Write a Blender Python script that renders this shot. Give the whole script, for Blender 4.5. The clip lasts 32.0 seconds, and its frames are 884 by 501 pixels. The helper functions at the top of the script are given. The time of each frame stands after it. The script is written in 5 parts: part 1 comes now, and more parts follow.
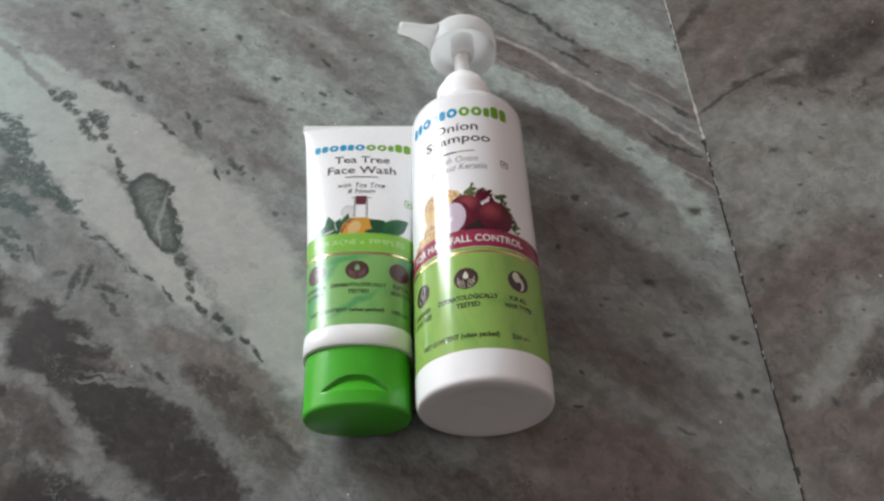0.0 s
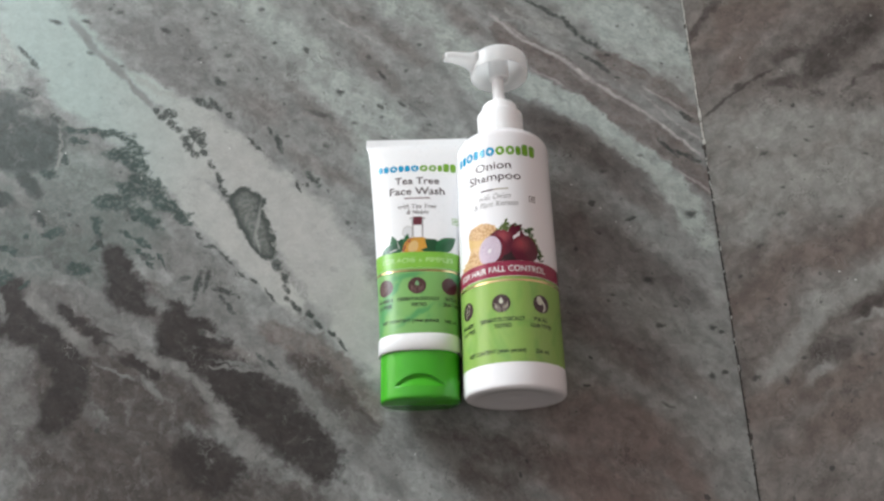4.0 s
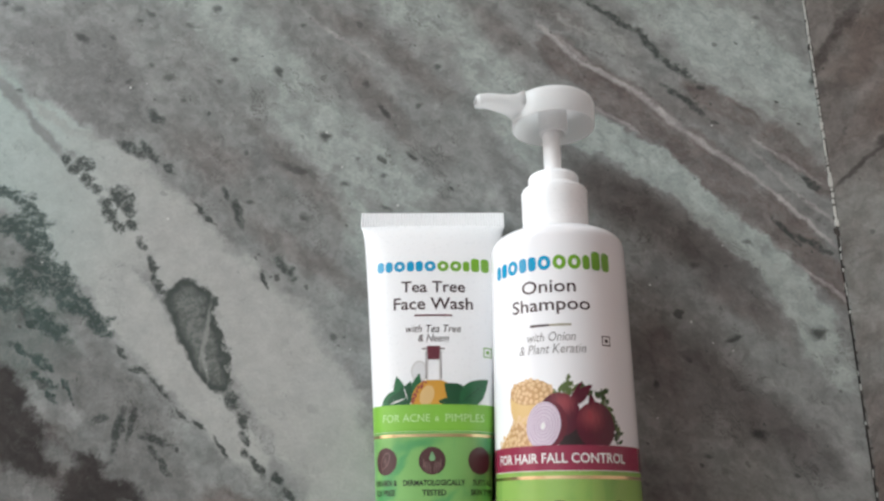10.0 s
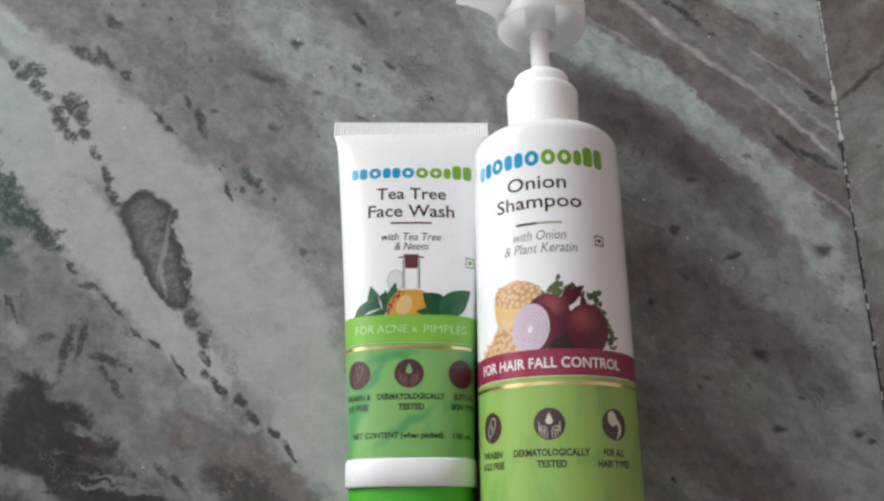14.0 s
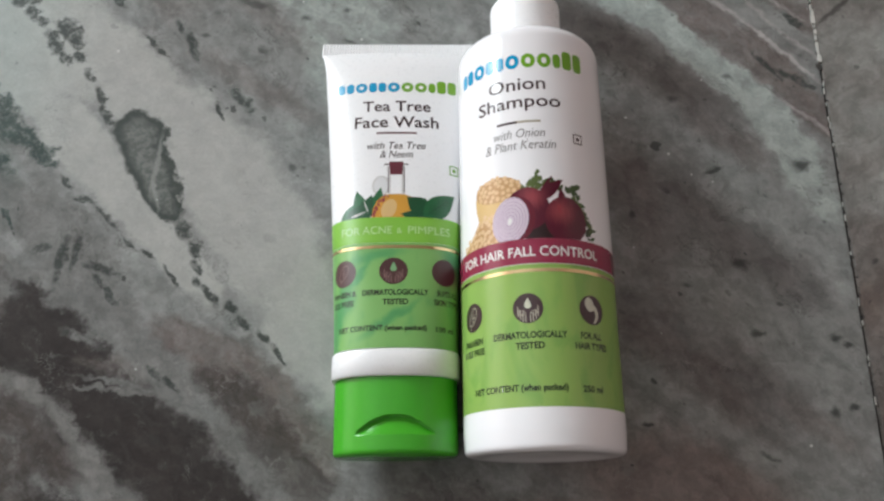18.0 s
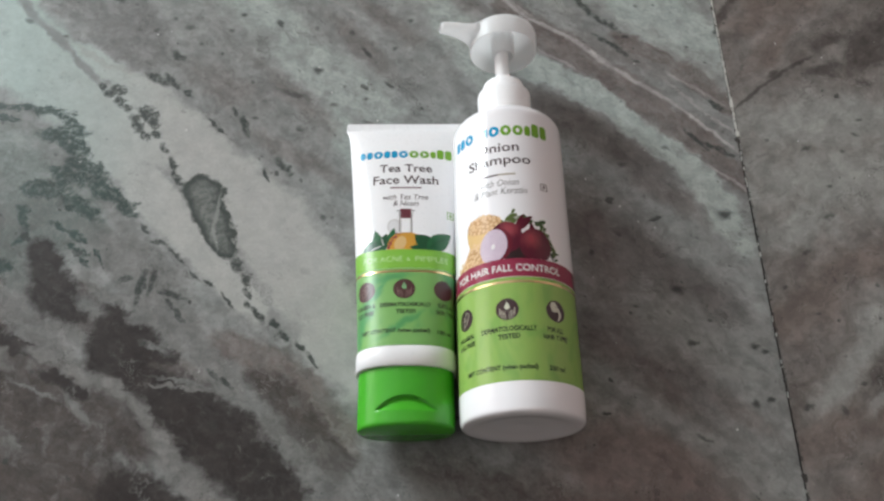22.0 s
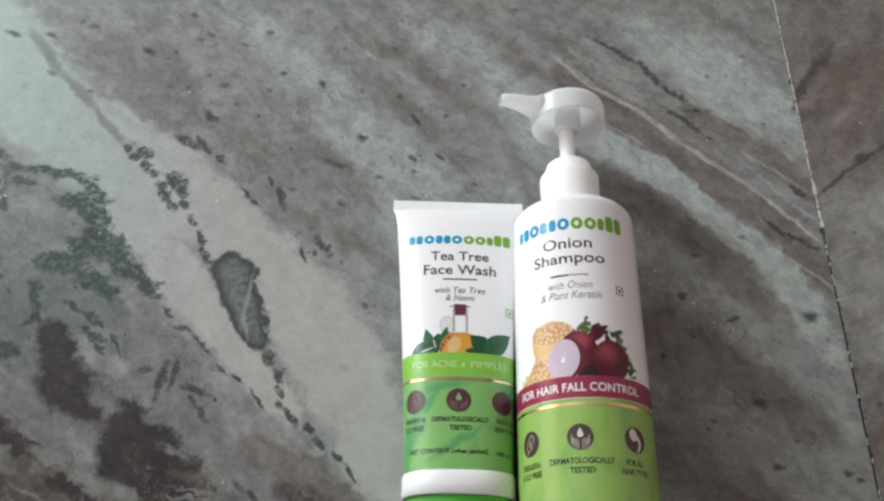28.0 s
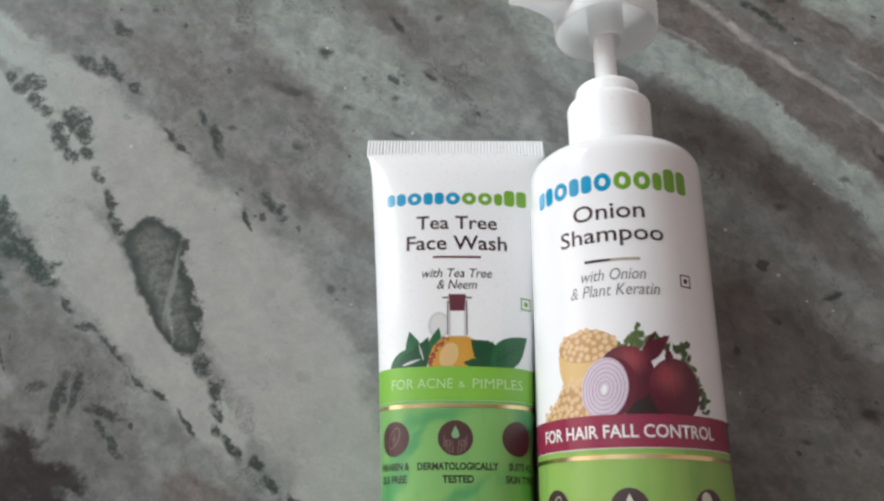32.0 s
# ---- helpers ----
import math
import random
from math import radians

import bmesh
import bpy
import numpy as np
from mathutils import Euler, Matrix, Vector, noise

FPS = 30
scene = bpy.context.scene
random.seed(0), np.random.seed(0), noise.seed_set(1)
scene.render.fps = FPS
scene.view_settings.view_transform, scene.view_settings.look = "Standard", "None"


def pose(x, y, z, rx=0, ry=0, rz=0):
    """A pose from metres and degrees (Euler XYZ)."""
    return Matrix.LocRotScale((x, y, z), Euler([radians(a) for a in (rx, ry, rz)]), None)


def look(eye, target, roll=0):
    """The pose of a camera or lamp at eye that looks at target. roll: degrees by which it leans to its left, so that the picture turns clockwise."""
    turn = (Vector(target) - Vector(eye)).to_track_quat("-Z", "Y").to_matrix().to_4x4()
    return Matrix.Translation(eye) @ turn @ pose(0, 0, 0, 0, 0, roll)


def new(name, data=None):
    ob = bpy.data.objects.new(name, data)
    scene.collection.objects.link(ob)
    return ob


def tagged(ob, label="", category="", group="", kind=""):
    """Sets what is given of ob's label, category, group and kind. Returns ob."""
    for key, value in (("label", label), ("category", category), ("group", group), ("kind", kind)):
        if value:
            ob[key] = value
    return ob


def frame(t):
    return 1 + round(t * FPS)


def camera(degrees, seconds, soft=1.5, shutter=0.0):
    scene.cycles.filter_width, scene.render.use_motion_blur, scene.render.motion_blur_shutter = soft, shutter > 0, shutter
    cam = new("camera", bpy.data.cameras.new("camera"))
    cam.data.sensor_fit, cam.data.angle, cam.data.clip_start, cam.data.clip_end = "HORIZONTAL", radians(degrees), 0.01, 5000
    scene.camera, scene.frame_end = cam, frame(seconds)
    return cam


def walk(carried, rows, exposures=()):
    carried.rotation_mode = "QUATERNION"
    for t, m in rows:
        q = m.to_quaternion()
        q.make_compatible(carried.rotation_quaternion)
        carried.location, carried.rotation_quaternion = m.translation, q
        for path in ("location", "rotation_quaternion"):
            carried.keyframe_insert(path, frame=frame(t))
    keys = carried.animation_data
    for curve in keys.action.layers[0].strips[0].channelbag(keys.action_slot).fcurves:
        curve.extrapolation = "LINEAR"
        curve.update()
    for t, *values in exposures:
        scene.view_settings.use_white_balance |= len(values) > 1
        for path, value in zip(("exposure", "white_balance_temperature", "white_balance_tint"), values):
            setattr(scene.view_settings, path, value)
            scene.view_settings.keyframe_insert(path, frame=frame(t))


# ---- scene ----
cam = camera(57.70, 32.0, soft=2.5)
# seconds, place of the eye in metres, turn in degrees
PATH = [
    (0.0, -0.0134, -0.2924, 0.3028, 35.38, -2.51, -1.00),
    (0.5, -0.0149, -0.2878, 0.3091, 35.13, -2.20, -0.89),
    (1.0, -0.0162, -0.2838, 0.3269, 34.07, -1.67, -0.78),
    (1.5, -0.0159, -0.2792, 0.3399, 29.86, -1.21, -0.74),
    (2.0, -0.0149, -0.2766, 0.3560, 26.72, -0.78, -0.83),
    (2.5, -0.0164, -0.2720, 0.3737, 24.25, -0.30, -0.75),
    (3.0, -0.0192, -0.2658, 0.3925, 24.03, -0.05, -0.57),
    (3.5, -0.0198, -0.2636, 0.4101, 23.76, 0.08, -0.42),
    (5.5, -0.0237, -0.2556, 0.4507, 23.95, -0.46, 0.51),
    (6.0, -0.0241, -0.2418, 0.4468, 23.65, -0.40, 0.49),
    (6.5, -0.0242, -0.2261, 0.4394, 22.33, -0.39, 0.46),
    (7.0, -0.0244, -0.2069, 0.4271, 22.04, -0.41, 0.49),
    (7.5, -0.0262, -0.1894, 0.4149, 21.59, -0.53, 0.49),
    (8.0, -0.0275, -0.1736, 0.3963, 20.96, -0.54, 0.53),
    (8.5, -0.0287, -0.1617, 0.3810, 20.60, -0.47, 0.67),
    (9.0, -0.0301, -0.1490, 0.3625, 19.95, -0.52, 0.75),
    (9.5, -0.0315, -0.1370, 0.3454, 19.18, -0.43, 0.91),
    (10.0, -0.0322, -0.1280, 0.3280, 18.46, -0.59, 0.89),
    (10.5, -0.0324, -0.1251, 0.3181, 18.00, -0.66, 0.86),
    (11.0, -0.0316, -0.1266, 0.3115, 17.92, -0.71, 0.80),
    (11.5, -0.0316, -0.1285, 0.3052, 17.92, -0.90, 0.82),
    (12.0, -0.0326, -0.1323, 0.2993, 18.08, -1.07, 0.74),
    (12.5, -0.0339, -0.1385, 0.2957, 18.11, -1.22, 0.74),
    (13.0, -0.0348, -0.1424, 0.2945, 18.45, -1.43, 0.74),
    (13.5, -0.0322, -0.1495, 0.2963, 18.62, -1.64, 0.75),
    (14.0, -0.0298, -0.1546, 0.2935, 18.65, -1.79, 0.68),
    (14.5, -0.0289, -0.1593, 0.2931, 18.77, -1.76, 0.66),
    (16.5, -0.0244, -0.1755, 0.2943, 18.87, -1.68, 0.72),
    (17.0, -0.0255, -0.1797, 0.2922, 18.98, -1.71, 0.65),
    (17.5, -0.0240, -0.1844, 0.2902, 18.94, -1.58, 0.55),
    (18.0, -0.0224, -0.1900, 0.2893, 18.93, -1.46, 0.51),
    (18.5, -0.0219, -0.1952, 0.2898, 18.87, -1.32, 0.45),
    (19.0, -0.0208, -0.1990, 0.2921, 19.14, -1.09, 0.36),
    (19.5, -0.0217, -0.2049, 0.2980, 19.24, -0.97, 0.42),
    (20.0, -0.0226, -0.2126, 0.3101, 20.09, -1.13, 0.33),
    (20.5, -0.0238, -0.2219, 0.3224, 21.99, -1.22, 0.32),
    (21.0, -0.0225, -0.2305, 0.3321, 23.72, -1.30, 0.16),
    (21.5, -0.0238, -0.2397, 0.3412, 25.26, -1.30, 0.21),
    (22.0, -0.0246, -0.2508, 0.3519, 26.57, -1.53, 0.16),
    (22.5, -0.0240, -0.2609, 0.3587, 27.77, -1.70, 0.09),
    (23.0, -0.0240, -0.2664, 0.3607, 28.74, -1.78, 0.17),
    (23.5, -0.0240, -0.2706, 0.3612, 29.42, -1.97, 0.08),
    (24.0, -0.0252, -0.2738, 0.3623, 30.07, -1.96, 0.07),
    (24.5, -0.0274, -0.2747, 0.3635, 30.47, -1.98, 0.11),
    (25.0, -0.0307, -0.2734, 0.3644, 30.75, -1.89, 0.18),
    (25.5, -0.0345, -0.2677, 0.3629, 30.88, -1.95, 0.39),
    (26.0, -0.0386, -0.2565, 0.3556, 30.68, -2.03, 0.80),
    (26.5, -0.0424, -0.2445, 0.3487, 30.48, -2.22, 1.20),
    (28.5, -0.0465, -0.1913, 0.3231, 27.00, -1.78, 2.30),
    (29.0, -0.0453, -0.1793, 0.3126, 25.96, -1.58, 2.36),
    (29.5, -0.0444, -0.1678, 0.3014, 24.86, -1.35, 2.32),
    (30.0, -0.0438, -0.1580, 0.2926, 23.83, -0.84, 2.33),
    (30.5, -0.0421, -0.1494, 0.2825, 22.89, -0.52, 2.15),
    (31.0, -0.0394, -0.1437, 0.2750, 22.00, -0.26, 1.98),
    (31.5, -0.0379, -0.1399, 0.2663, 21.01, -0.02, 1.78),
    (32.0, -0.0363, -0.1364, 0.2552, 20.21, -0.10, 1.59),
]
EXPOSURES = [(0.0, -0.13), (3.0, 0.05), (6.0, 0.06), (8.0, 0.02), (10.0, -0.07), (13.0, -0.18), (17.0, -0.14), (19.0, -0.11), (20.0, -0.09), (24.0, -0.05), (26.0, -0.02), (30.0, -0.14), (32.0, -0.22)]
walk(cam, [(t, pose(x, y, z, rx, ry, rz)) for t, x, y, z, rx, ry, rz in PATH], EXPOSURES)

MM = 0.001


# ---- light ----
def make_world():
    world = bpy.data.worlds.new("sky")
    scene.world = world
    world.use_nodes = True
    nt = world.node_tree
    sky = nt.nodes.new("ShaderNodeTexSky")
    sky.sky_type = "NISHITA"
    sky.sun_disc = False
    sky.sun_elevation, sky.sun_rotation = radians(40), radians(150)
    back = nt.nodes["Background"]
    back.inputs["Strength"].default_value = 0.12
    nt.links.new(sky.outputs[0], back.inputs["Color"])


make_world()


def window_light(name, place, target, width, height, watts, colour):
    lamp = bpy.data.lights.new(name, "AREA")
    lamp.shape, lamp.size, lamp.size_y, lamp.energy, lamp.color = "RECTANGLE", width, height, watts, colour
    ob = new(name, lamp)
    ob.matrix_world = look(place, target)
    return ob


# room: inner faces of the walls
WEST, EAST, SOUTH, NORTH, HIGH = -2.6, 1.3, -1.0, 1.3, 2.6
WIN_X0, WIN_X1, WIN_Z0, WIN_Z1 = -2.05, -1.35, 0.38, 1.24
WIN_X, WIN_Z = (WIN_X0 + WIN_X1) / 2, (WIN_Z0 + WIN_Z1) / 2
window_light("window_daylight", (WIN_X, NORTH + 0.02, WIN_Z), (WIN_X, NORTH - 1, WIN_Z), WIN_X1 - WIN_X0 - 0.06, WIN_Z1 - WIN_Z0 - 0.06, 99, (0.90, 1.0, 1.035))


# ---- materials ----
# shampoo bottle: radius in millimetres, and how far its label is rolled to one side
RADIUS, LABEL_TURN = 26.0, -17.0


class Nodes:
    """Short names for building a material's nodes."""

    def __init__(self, name, tree=None):
        if tree:
            self.nt = tree
            return
        self.mat = bpy.data.materials.new(name)
        self.mat.use_nodes = True
        self.nt = self.mat.node_tree
        self.bsdf = self.nt.nodes["Principled BSDF"]
        self.coord = self.nt.nodes.new("ShaderNodeTexCoord").outputs["Object"]

    def put(self, socket, value):
        if isinstance(value, bpy.types.NodeSocket):
            self.nt.links.new(value, socket)
        elif value is not None:
            socket.default_value = value

    def math(self, op, a, b=None, clamp=False):
        n = self.nt.nodes.new("ShaderNodeMath")
        n.operation, n.use_clamp = op, clamp
        self.put(n.inputs[0], a)
        self.put(n.inputs[1], b)
        return n.outputs[0]

    def vec(self, op, a, b=None, scale=None):
        n = self.nt.nodes.new("ShaderNodeVectorMath")
        n.operation = op
        self.put(n.inputs[0], a)
        self.put(n.inputs[1], b)
        if scale is not None:
            self.put(n.inputs["Scale"], scale)
        return n.outputs["Value"] if op == "LENGTH" else n.outputs["Vector"]

    def mapping(self, v, loc=(0, 0, 0), rot=0.0, scale=(1, 1, 1), kind="POINT"):
        n = self.nt.nodes.new("ShaderNodeMapping")
        n.vector_type = kind
        self.put(n.inputs["Vector"], v)
        n.inputs["Location"].default_value = loc
        n.inputs["Rotation"].default_value = (0, 0, radians(rot))
        n.inputs["Scale"].default_value = scale
        return n.outputs[0]

    def noise(self, v, scale, detail=3.0, rough=0.5, distort=0.0):
        n = self.nt.nodes.new("ShaderNodeTexNoise")
        self.put(n.inputs["Vector"], v)
        n.inputs["Scale"].default_value, n.inputs["Detail"].default_value = scale, detail
        n.inputs["Roughness"].default_value, n.inputs["Distortion"].default_value = rough, distort
        return n

    def voronoi(self, v, scale, randomness=1.0):
        n = self.nt.nodes.new("ShaderNodeTexVoronoi")
        self.put(n.inputs["Vector"], v)
        n.inputs["Scale"].default_value = scale
        n.inputs["Randomness"].default_value = randomness
        return n

    def ramp(self, v, a, b, lo=0.0, hi=1.0):
        n = self.nt.nodes.new("ShaderNodeMapRange")
        n.interpolation_type = "SMOOTHSTEP"
        self.put(n.inputs["Value"], v)
        for key, value in (("From Min", a), ("From Max", b), ("To Min", lo), ("To Max", hi)):
            n.inputs[key].default_value = value
        return n.outputs[0]

    def mix(self, fac, a, b, blend="MIX"):
        n = self.nt.nodes.new("ShaderNodeMix")
        n.data_type, n.blend_type = "RGBA", blend
        self.put(n.inputs["Factor"], fac)
        self.put(n.inputs["A"], (*a, 1) if isinstance(a, tuple) else a)
        self.put(n.inputs["B"], (*b, 1) if isinstance(b, tuple) else b)
        return n.outputs["Result"]

    def bump(self, height, strength, distance):
        n = self.nt.nodes.new("ShaderNodeBump")
        n.inputs["Strength"].default_value, n.inputs["Distance"].default_value = strength, distance
        self.put(n.inputs["Height"], height)
        self.put(self.bsdf.inputs["Normal"], n.outputs[0])

    def done(self, colour, rough, **more):
        self.put(self.bsdf.inputs["Base Color"], (*colour, 1) if isinstance(colour, tuple) else colour)
        self.put(self.bsdf.inputs["Roughness"], rough)
        for key, value in more.items():
            self.put(self.bsdf.inputs[key.replace("_", " ")], value)
        return self.mat


def stroke(*points):
    """A winding band as a row of overlapping pieces; points: x, y, half width."""
    rows = []
    for (x0, y0, w0), (x1, y1, w1) in zip(points, points[1:]):
        turn, half = math.degrees(math.atan2(y1 - y0, x1 - x0)), math.hypot(x1 - x0, y1 - y0) / 2
        rows.append(((x0 + x1) / 2, (y0 + y1) / 2, turn, half * 1.15 + (w0 + w1) / 4, (w0 + w1) / 2 * 1.1))
    return rows


# bands and spots of the marble, a few painted as shade: x, y, turn, half length, half width (millimetres, degrees)
PALE = [
    (-282, 86, -50, 50, 24.0), (-248, 46, -51, 47, 23.2), (-218, 21, -46, 40, 19.5), (-190, -13, -51, 36, 14.4),
    (-161, -46, -49, 31, 11.7), (-136, -73, -50, 26, 9.2), (-114, -96, -47, 23, 8.0), (-204, 37, -37, 25, 6.4),
    (-172, 11, -42, 34, 12.0), (-140, -23, -49, 40, 16.7), (-107, -58, -49, 44, 21.0), (-83, -88, -55, 38, 20.3),
    (-66, -117, -60, 38, 16.0), (-177, -4, -48, 37, 10.5),
]
VEIN = [
    *stroke((14, 96, 1.3), (20, 89, 1.5), (33, 76, 1.2), (58, 61, 1.6), (80, 40, 1.6), (109, 18, 1.1), (140, -13, 0.8)),
    *stroke((110, 30, 0.8), (125, 13, 0.9), (141, -2, 0.8)), *stroke((122, -21, 0.7), (141, -37, 0.8)), *stroke((41, 51, 0.7), (59, 39, 0.8)),
    (123, 28, -37, 17, 0.9), (-79, 86, -36, 20, 1.1), (30, 82, -43, 11, 0.9),
]
VEIN_B = [
    (-286, -25, -32, 16, 2.4), (-270, -40, -56, 11, 3.5), (-284, -49, -7, 8, 1.7), (-257, -60, -46, 9, 2.2),
    (-268, -109, -67, 10, 2.1), (-181, -106, -25, 8, 2.9), (-175, -102, -18, 7, 1.9), (-146, -127, -25, 7, 1.6),
    (-130, -143, -9, 14, 1.0), (-113, -145, -38, 9, 3.6), (-106, -151, -25, 7, 2.4), (-198, -120, -22, 9, 1.6),
    (-260, -79, 6, 11, 1.4), (-197, -147, -18, 13, 0.9), (-177, -155, -45, 9, 1.4),
]
RIM = [
    (-304, 74, -57, 25, 1.1), (-278, 34, -37, 15, 1.3), (-261, 17, -54, 12, 1.2), (-254, -6, -84, 14, 1.0),
    (-208, 42, -37, 15, 1.7), (-192, 33, -14, 10, 1.6), (-128, -57, 87, 12, 0.9), (-127, -68, 102, 8, 0.8),
    (33, 94, -34, 13, 1.3), (51, 87, -43, 12, 3.5), (140, 14, -92, 11, 0.7), (-80, -140, -31, 16, 0.9),
    (-155, -137, -19, 13, 0.9),
]
MIST = [
    (52, 30, -20, 23, 6.8), (76, 16, -43, 18, 7.3), (94, -1, -41, 17, 7.7), (108, -14, -41, 16, 8.4),
    (116, -32, -65, 18, 8.2), (128, -57, -62, 22, 8.0), (112, 77, -56, 47, 23.6), (75, 106, -38, 27, 13.8),
    (-5, 60, -63, 44, 11.7), (-76, 31, -39, 49, 15.6), (-39, 100, -21, 26, 11.5), (-308, 68, -59, 36, 10.6),
    (-125, 83, -44, 54, 14.1), (-67, -6, -71, 29, 7.1),
    (-239, -22, -43, 27, 11.8),
]
DUSK = [
    (-231, -117, -27, 65, 13.7), (-228, -165, -24, 63, 18.5), (-171, -116, -37, 49, 9.2), (-132, -164, -26, 57, 16.1),
    (-256, -60, -24, 48, 15.0), (-242, -80, -24, 31, 8.2), (-253, -127, -16, 43, 13.8), (-236, -183, -20, 52, 16.6),
    (-248, -75, -9, 36, 6.9), (-180, -202, -20, 75, 26.0), (-205, -152, -30, 42, 14.0),
]
# dark stone together with the bottle's shadow to its right, painted into the colour
SHADE_RIGHT = [
    *stroke((31, 19, 9), (69, -6, 10), (100, -37, 9)), *stroke((56, -60, 14), (90, -82, 12), (120, -98, 7)), *stroke((52, -112, 10), (78, -126, 11), (104, -148, 8)),
]
ASH = [
    (-255, -156, -66, 37, 21.9), (-246, -107, -29, 16, 10.1), (-212, -107, -57, 21, 7.6), (-207, -119, -34, 29, 5.1),
    (-177, -139, -35, 18, 5.0), (-152, -159, -43, 19, 3.8), (-104, -163, -44, 24, 8.9), (-213, -162, -83, 16, 6.2),
    (-220, -60, 7, 23, 11.2), (-119, -134, -30, 19, 5.3), (-147, -113, -35, 25, 12.5), (-163, -86, -38, 35, 11.3),
    (-272, -57, -7, 18, 6.4), (-86, -165, -52, 17, 6.0), (-220, -132, -33, 12, 5.9), (-135, -173, -36, 13, 4.3),
]
GREEN = [
    (-240, 6, -3, 12, 2.6), (-223, 4, -6, 12, 3.0), (-214, -1, -34, 8, 2.5), (-214, -10, 3, 13, 4.8),
    (-208, -18, -28, 9, 3.9), (-204, -15, -55, 11, 3.0), (-196, -33, -41, 15, 5.8), (-205, -36, -25, 11, 4.6),
    (-215, -43, -4, 13, 4.8), (-182, -46, -31, 14, 4.2), (-197, -53, -30, 14, 4.1), (-172, -55, -29, 8, 2.7),
    (-223, -59, -65, 9, 2.9), (-243, -1, -16, 6, 1.7),
]
GREEN_A = [
    (-199, -55, -36, 7, 1.5), (-203, -65, -30, 7, 1.5), (-193, -70, -30, 7, 2.5), (-193, -77, -31, 7, 1.6),
    (-182, -81, -56, 5, 1.1), (-277, -91, 0, 13, 4.5), (-247, -63, 15, 7, 2.7), (-228, -86, 1, 7, 3.5),
    (-250, -13, -68, 5, 2.0), (-257, -24, 6, 6, 2.8), (-257, -96, 46, 4, 1.9), (-188, -84, -52, 4, 1.2),
    (-271, -74, -20, 9, 2.3), (-262, -66, -51, 2, 1.6), (-221, -72, 53, 5, 1.3),
]
CHAIN = [
    (-199, 21, -57, 3, 1.8), (-194, 16, -41, 3, 2.4), (-190, 19, -34, 4, 2.4), (-188, 12, -57, 4, 2.5),
    (-183, 7, -45, 3, 1.8), (-172, 4, -37, 6, 4.0), (-176, -3, -58, 6, 3.1), (-168, -2, -52, 5, 2.4),
    (-171, -10, -39, 3, 2.1), (-165, -9, -31, 3, 2.0), (-160, -18, -56, 3, 1.6), (-154, -28, -58, 4, 1.6),
    (-151, -35, -65, 5, 1.9),
]
LENS = [
    (-136, -44, -32, 11.5, 9.0), (-131, -57, -58, 22, 8.2), (-125, -71, -48, 13, 5.3),
]
CHAIN_B = [
    (-115, -84, -58, 4, 2.3), (-110, -92, -58, 4, 2.1), (-108, -99, -49, 3, 1.6), (-107, -105, -51, 2, 1.5),
    (-102, -110, -52, 5, 1.4), (-94, -115, -32, 3, 1.6), (-89, -120, -38, 3, 1.5), (-81, -125, -43, 3, 1.1),
    (-75, -132, -55, 4, 0.9), (-162, -65, -48, 3, 1.0), (-154, -72, -17, 4, 1.2), (-144, -80, -45, 6, 0.8),
    (-134, -90, -43, 3, 0.8), (-127, -94, -38, 3, 0.8), (-117, -103, -52, 5, 0.9), (-106, -33, -67, 4, 1.0),
]
MOSS = [
    (-159, -96, -95, 9, 1.5), (-154, -94, -97, 6, 1.2), (-144, -100, -14, 6, 1.5), (-139, -110, -55, 4, 1.2),
    (-167, -92, 24, 3, 1.3), (-144, -105, -42, 3, 1.3), (-98, -27, -51, 7, 2.1), (-120, -3, -70, 7, 1.9),
    (-126, 6, -46, 3, 1.3), (-135, -3, -45, 7, 0.9), (-170, 27, -28, 7, 2.5), (-162, 25, -46, 7, 1.8),
    (-153, 18, -41, 3, 1.5), (-161, 43, -37, 5, 2.3), (-292, 67, -50, 6, 1.6), (-283, 58, -47, 5, 1.6),
    (-282, 36, -31, 6, 2.2), (-260, 15, -41, 6, 1.9),
]
INK = [
    *stroke((38, 108, 1.5), (62, 92, 1.7), (70, 79, 2.1), (84, 69, 1.3)), *stroke((72, 64, 1.6), (87, 51, 1.7)),
    (144, 75, 67, 9, 1.7), (131, -13, -30, 9, 1.6), (119, -6, -52, 8, 1.2), (134, 16, -36, 6, 1.7),
    (-119, -139, -42, 4, 0.9), (-113, -143, -38, 3, 0.9),
]
DARK = [
    *stroke((-210, -78, 5), (-202, -93, 8), (-195, -105, 8), (-183, -109, 2)),
    *stroke((-171, -110, 4), (-167, -120, 8), (-171, -129, 9), (-160, -136, 8), (-148, -146, 5)),
    *stroke((-165, -120, 8), (-148, -129, 5), (-139, -132, 2)),
    *stroke((-146, -149, 9), (-131, -155, 13), (-116, -166, 13), (-106, -174, 11), (-90, -188, 10), (-78, -196, 8)),
]
SLATE = [
    (-304, 27, -13, 27, 11.9), (-289, 3, -8, 39, 17.6), (-283, -11, -5, 30, 11.7), (-264, -5, -2, 14, 9.9),
    (-285, -41, -7, 10, 5.5), (-268, -32, -48, 13, 4.9),
    (-258, -55, -41, 7, 3.2), (-274, -108, -40, 7, 3.5),
]
UMBER = [
    *stroke((-209, -147, 7), (-193, -151, 9), (-180, -158, 8)), *stroke((-172, -152, 5), (-157, -159, 7), (-145, -169, 7)),
    *stroke((-207, -168, 9), (-185, -170, 10), (-166, -172, 9)), *stroke((-156, -134, 5), (-138, -141, 5)),
    *stroke((-95, -143, 5), (-82, -153, 5), (-70, -167, 5), (-60, -178, 5)),
]
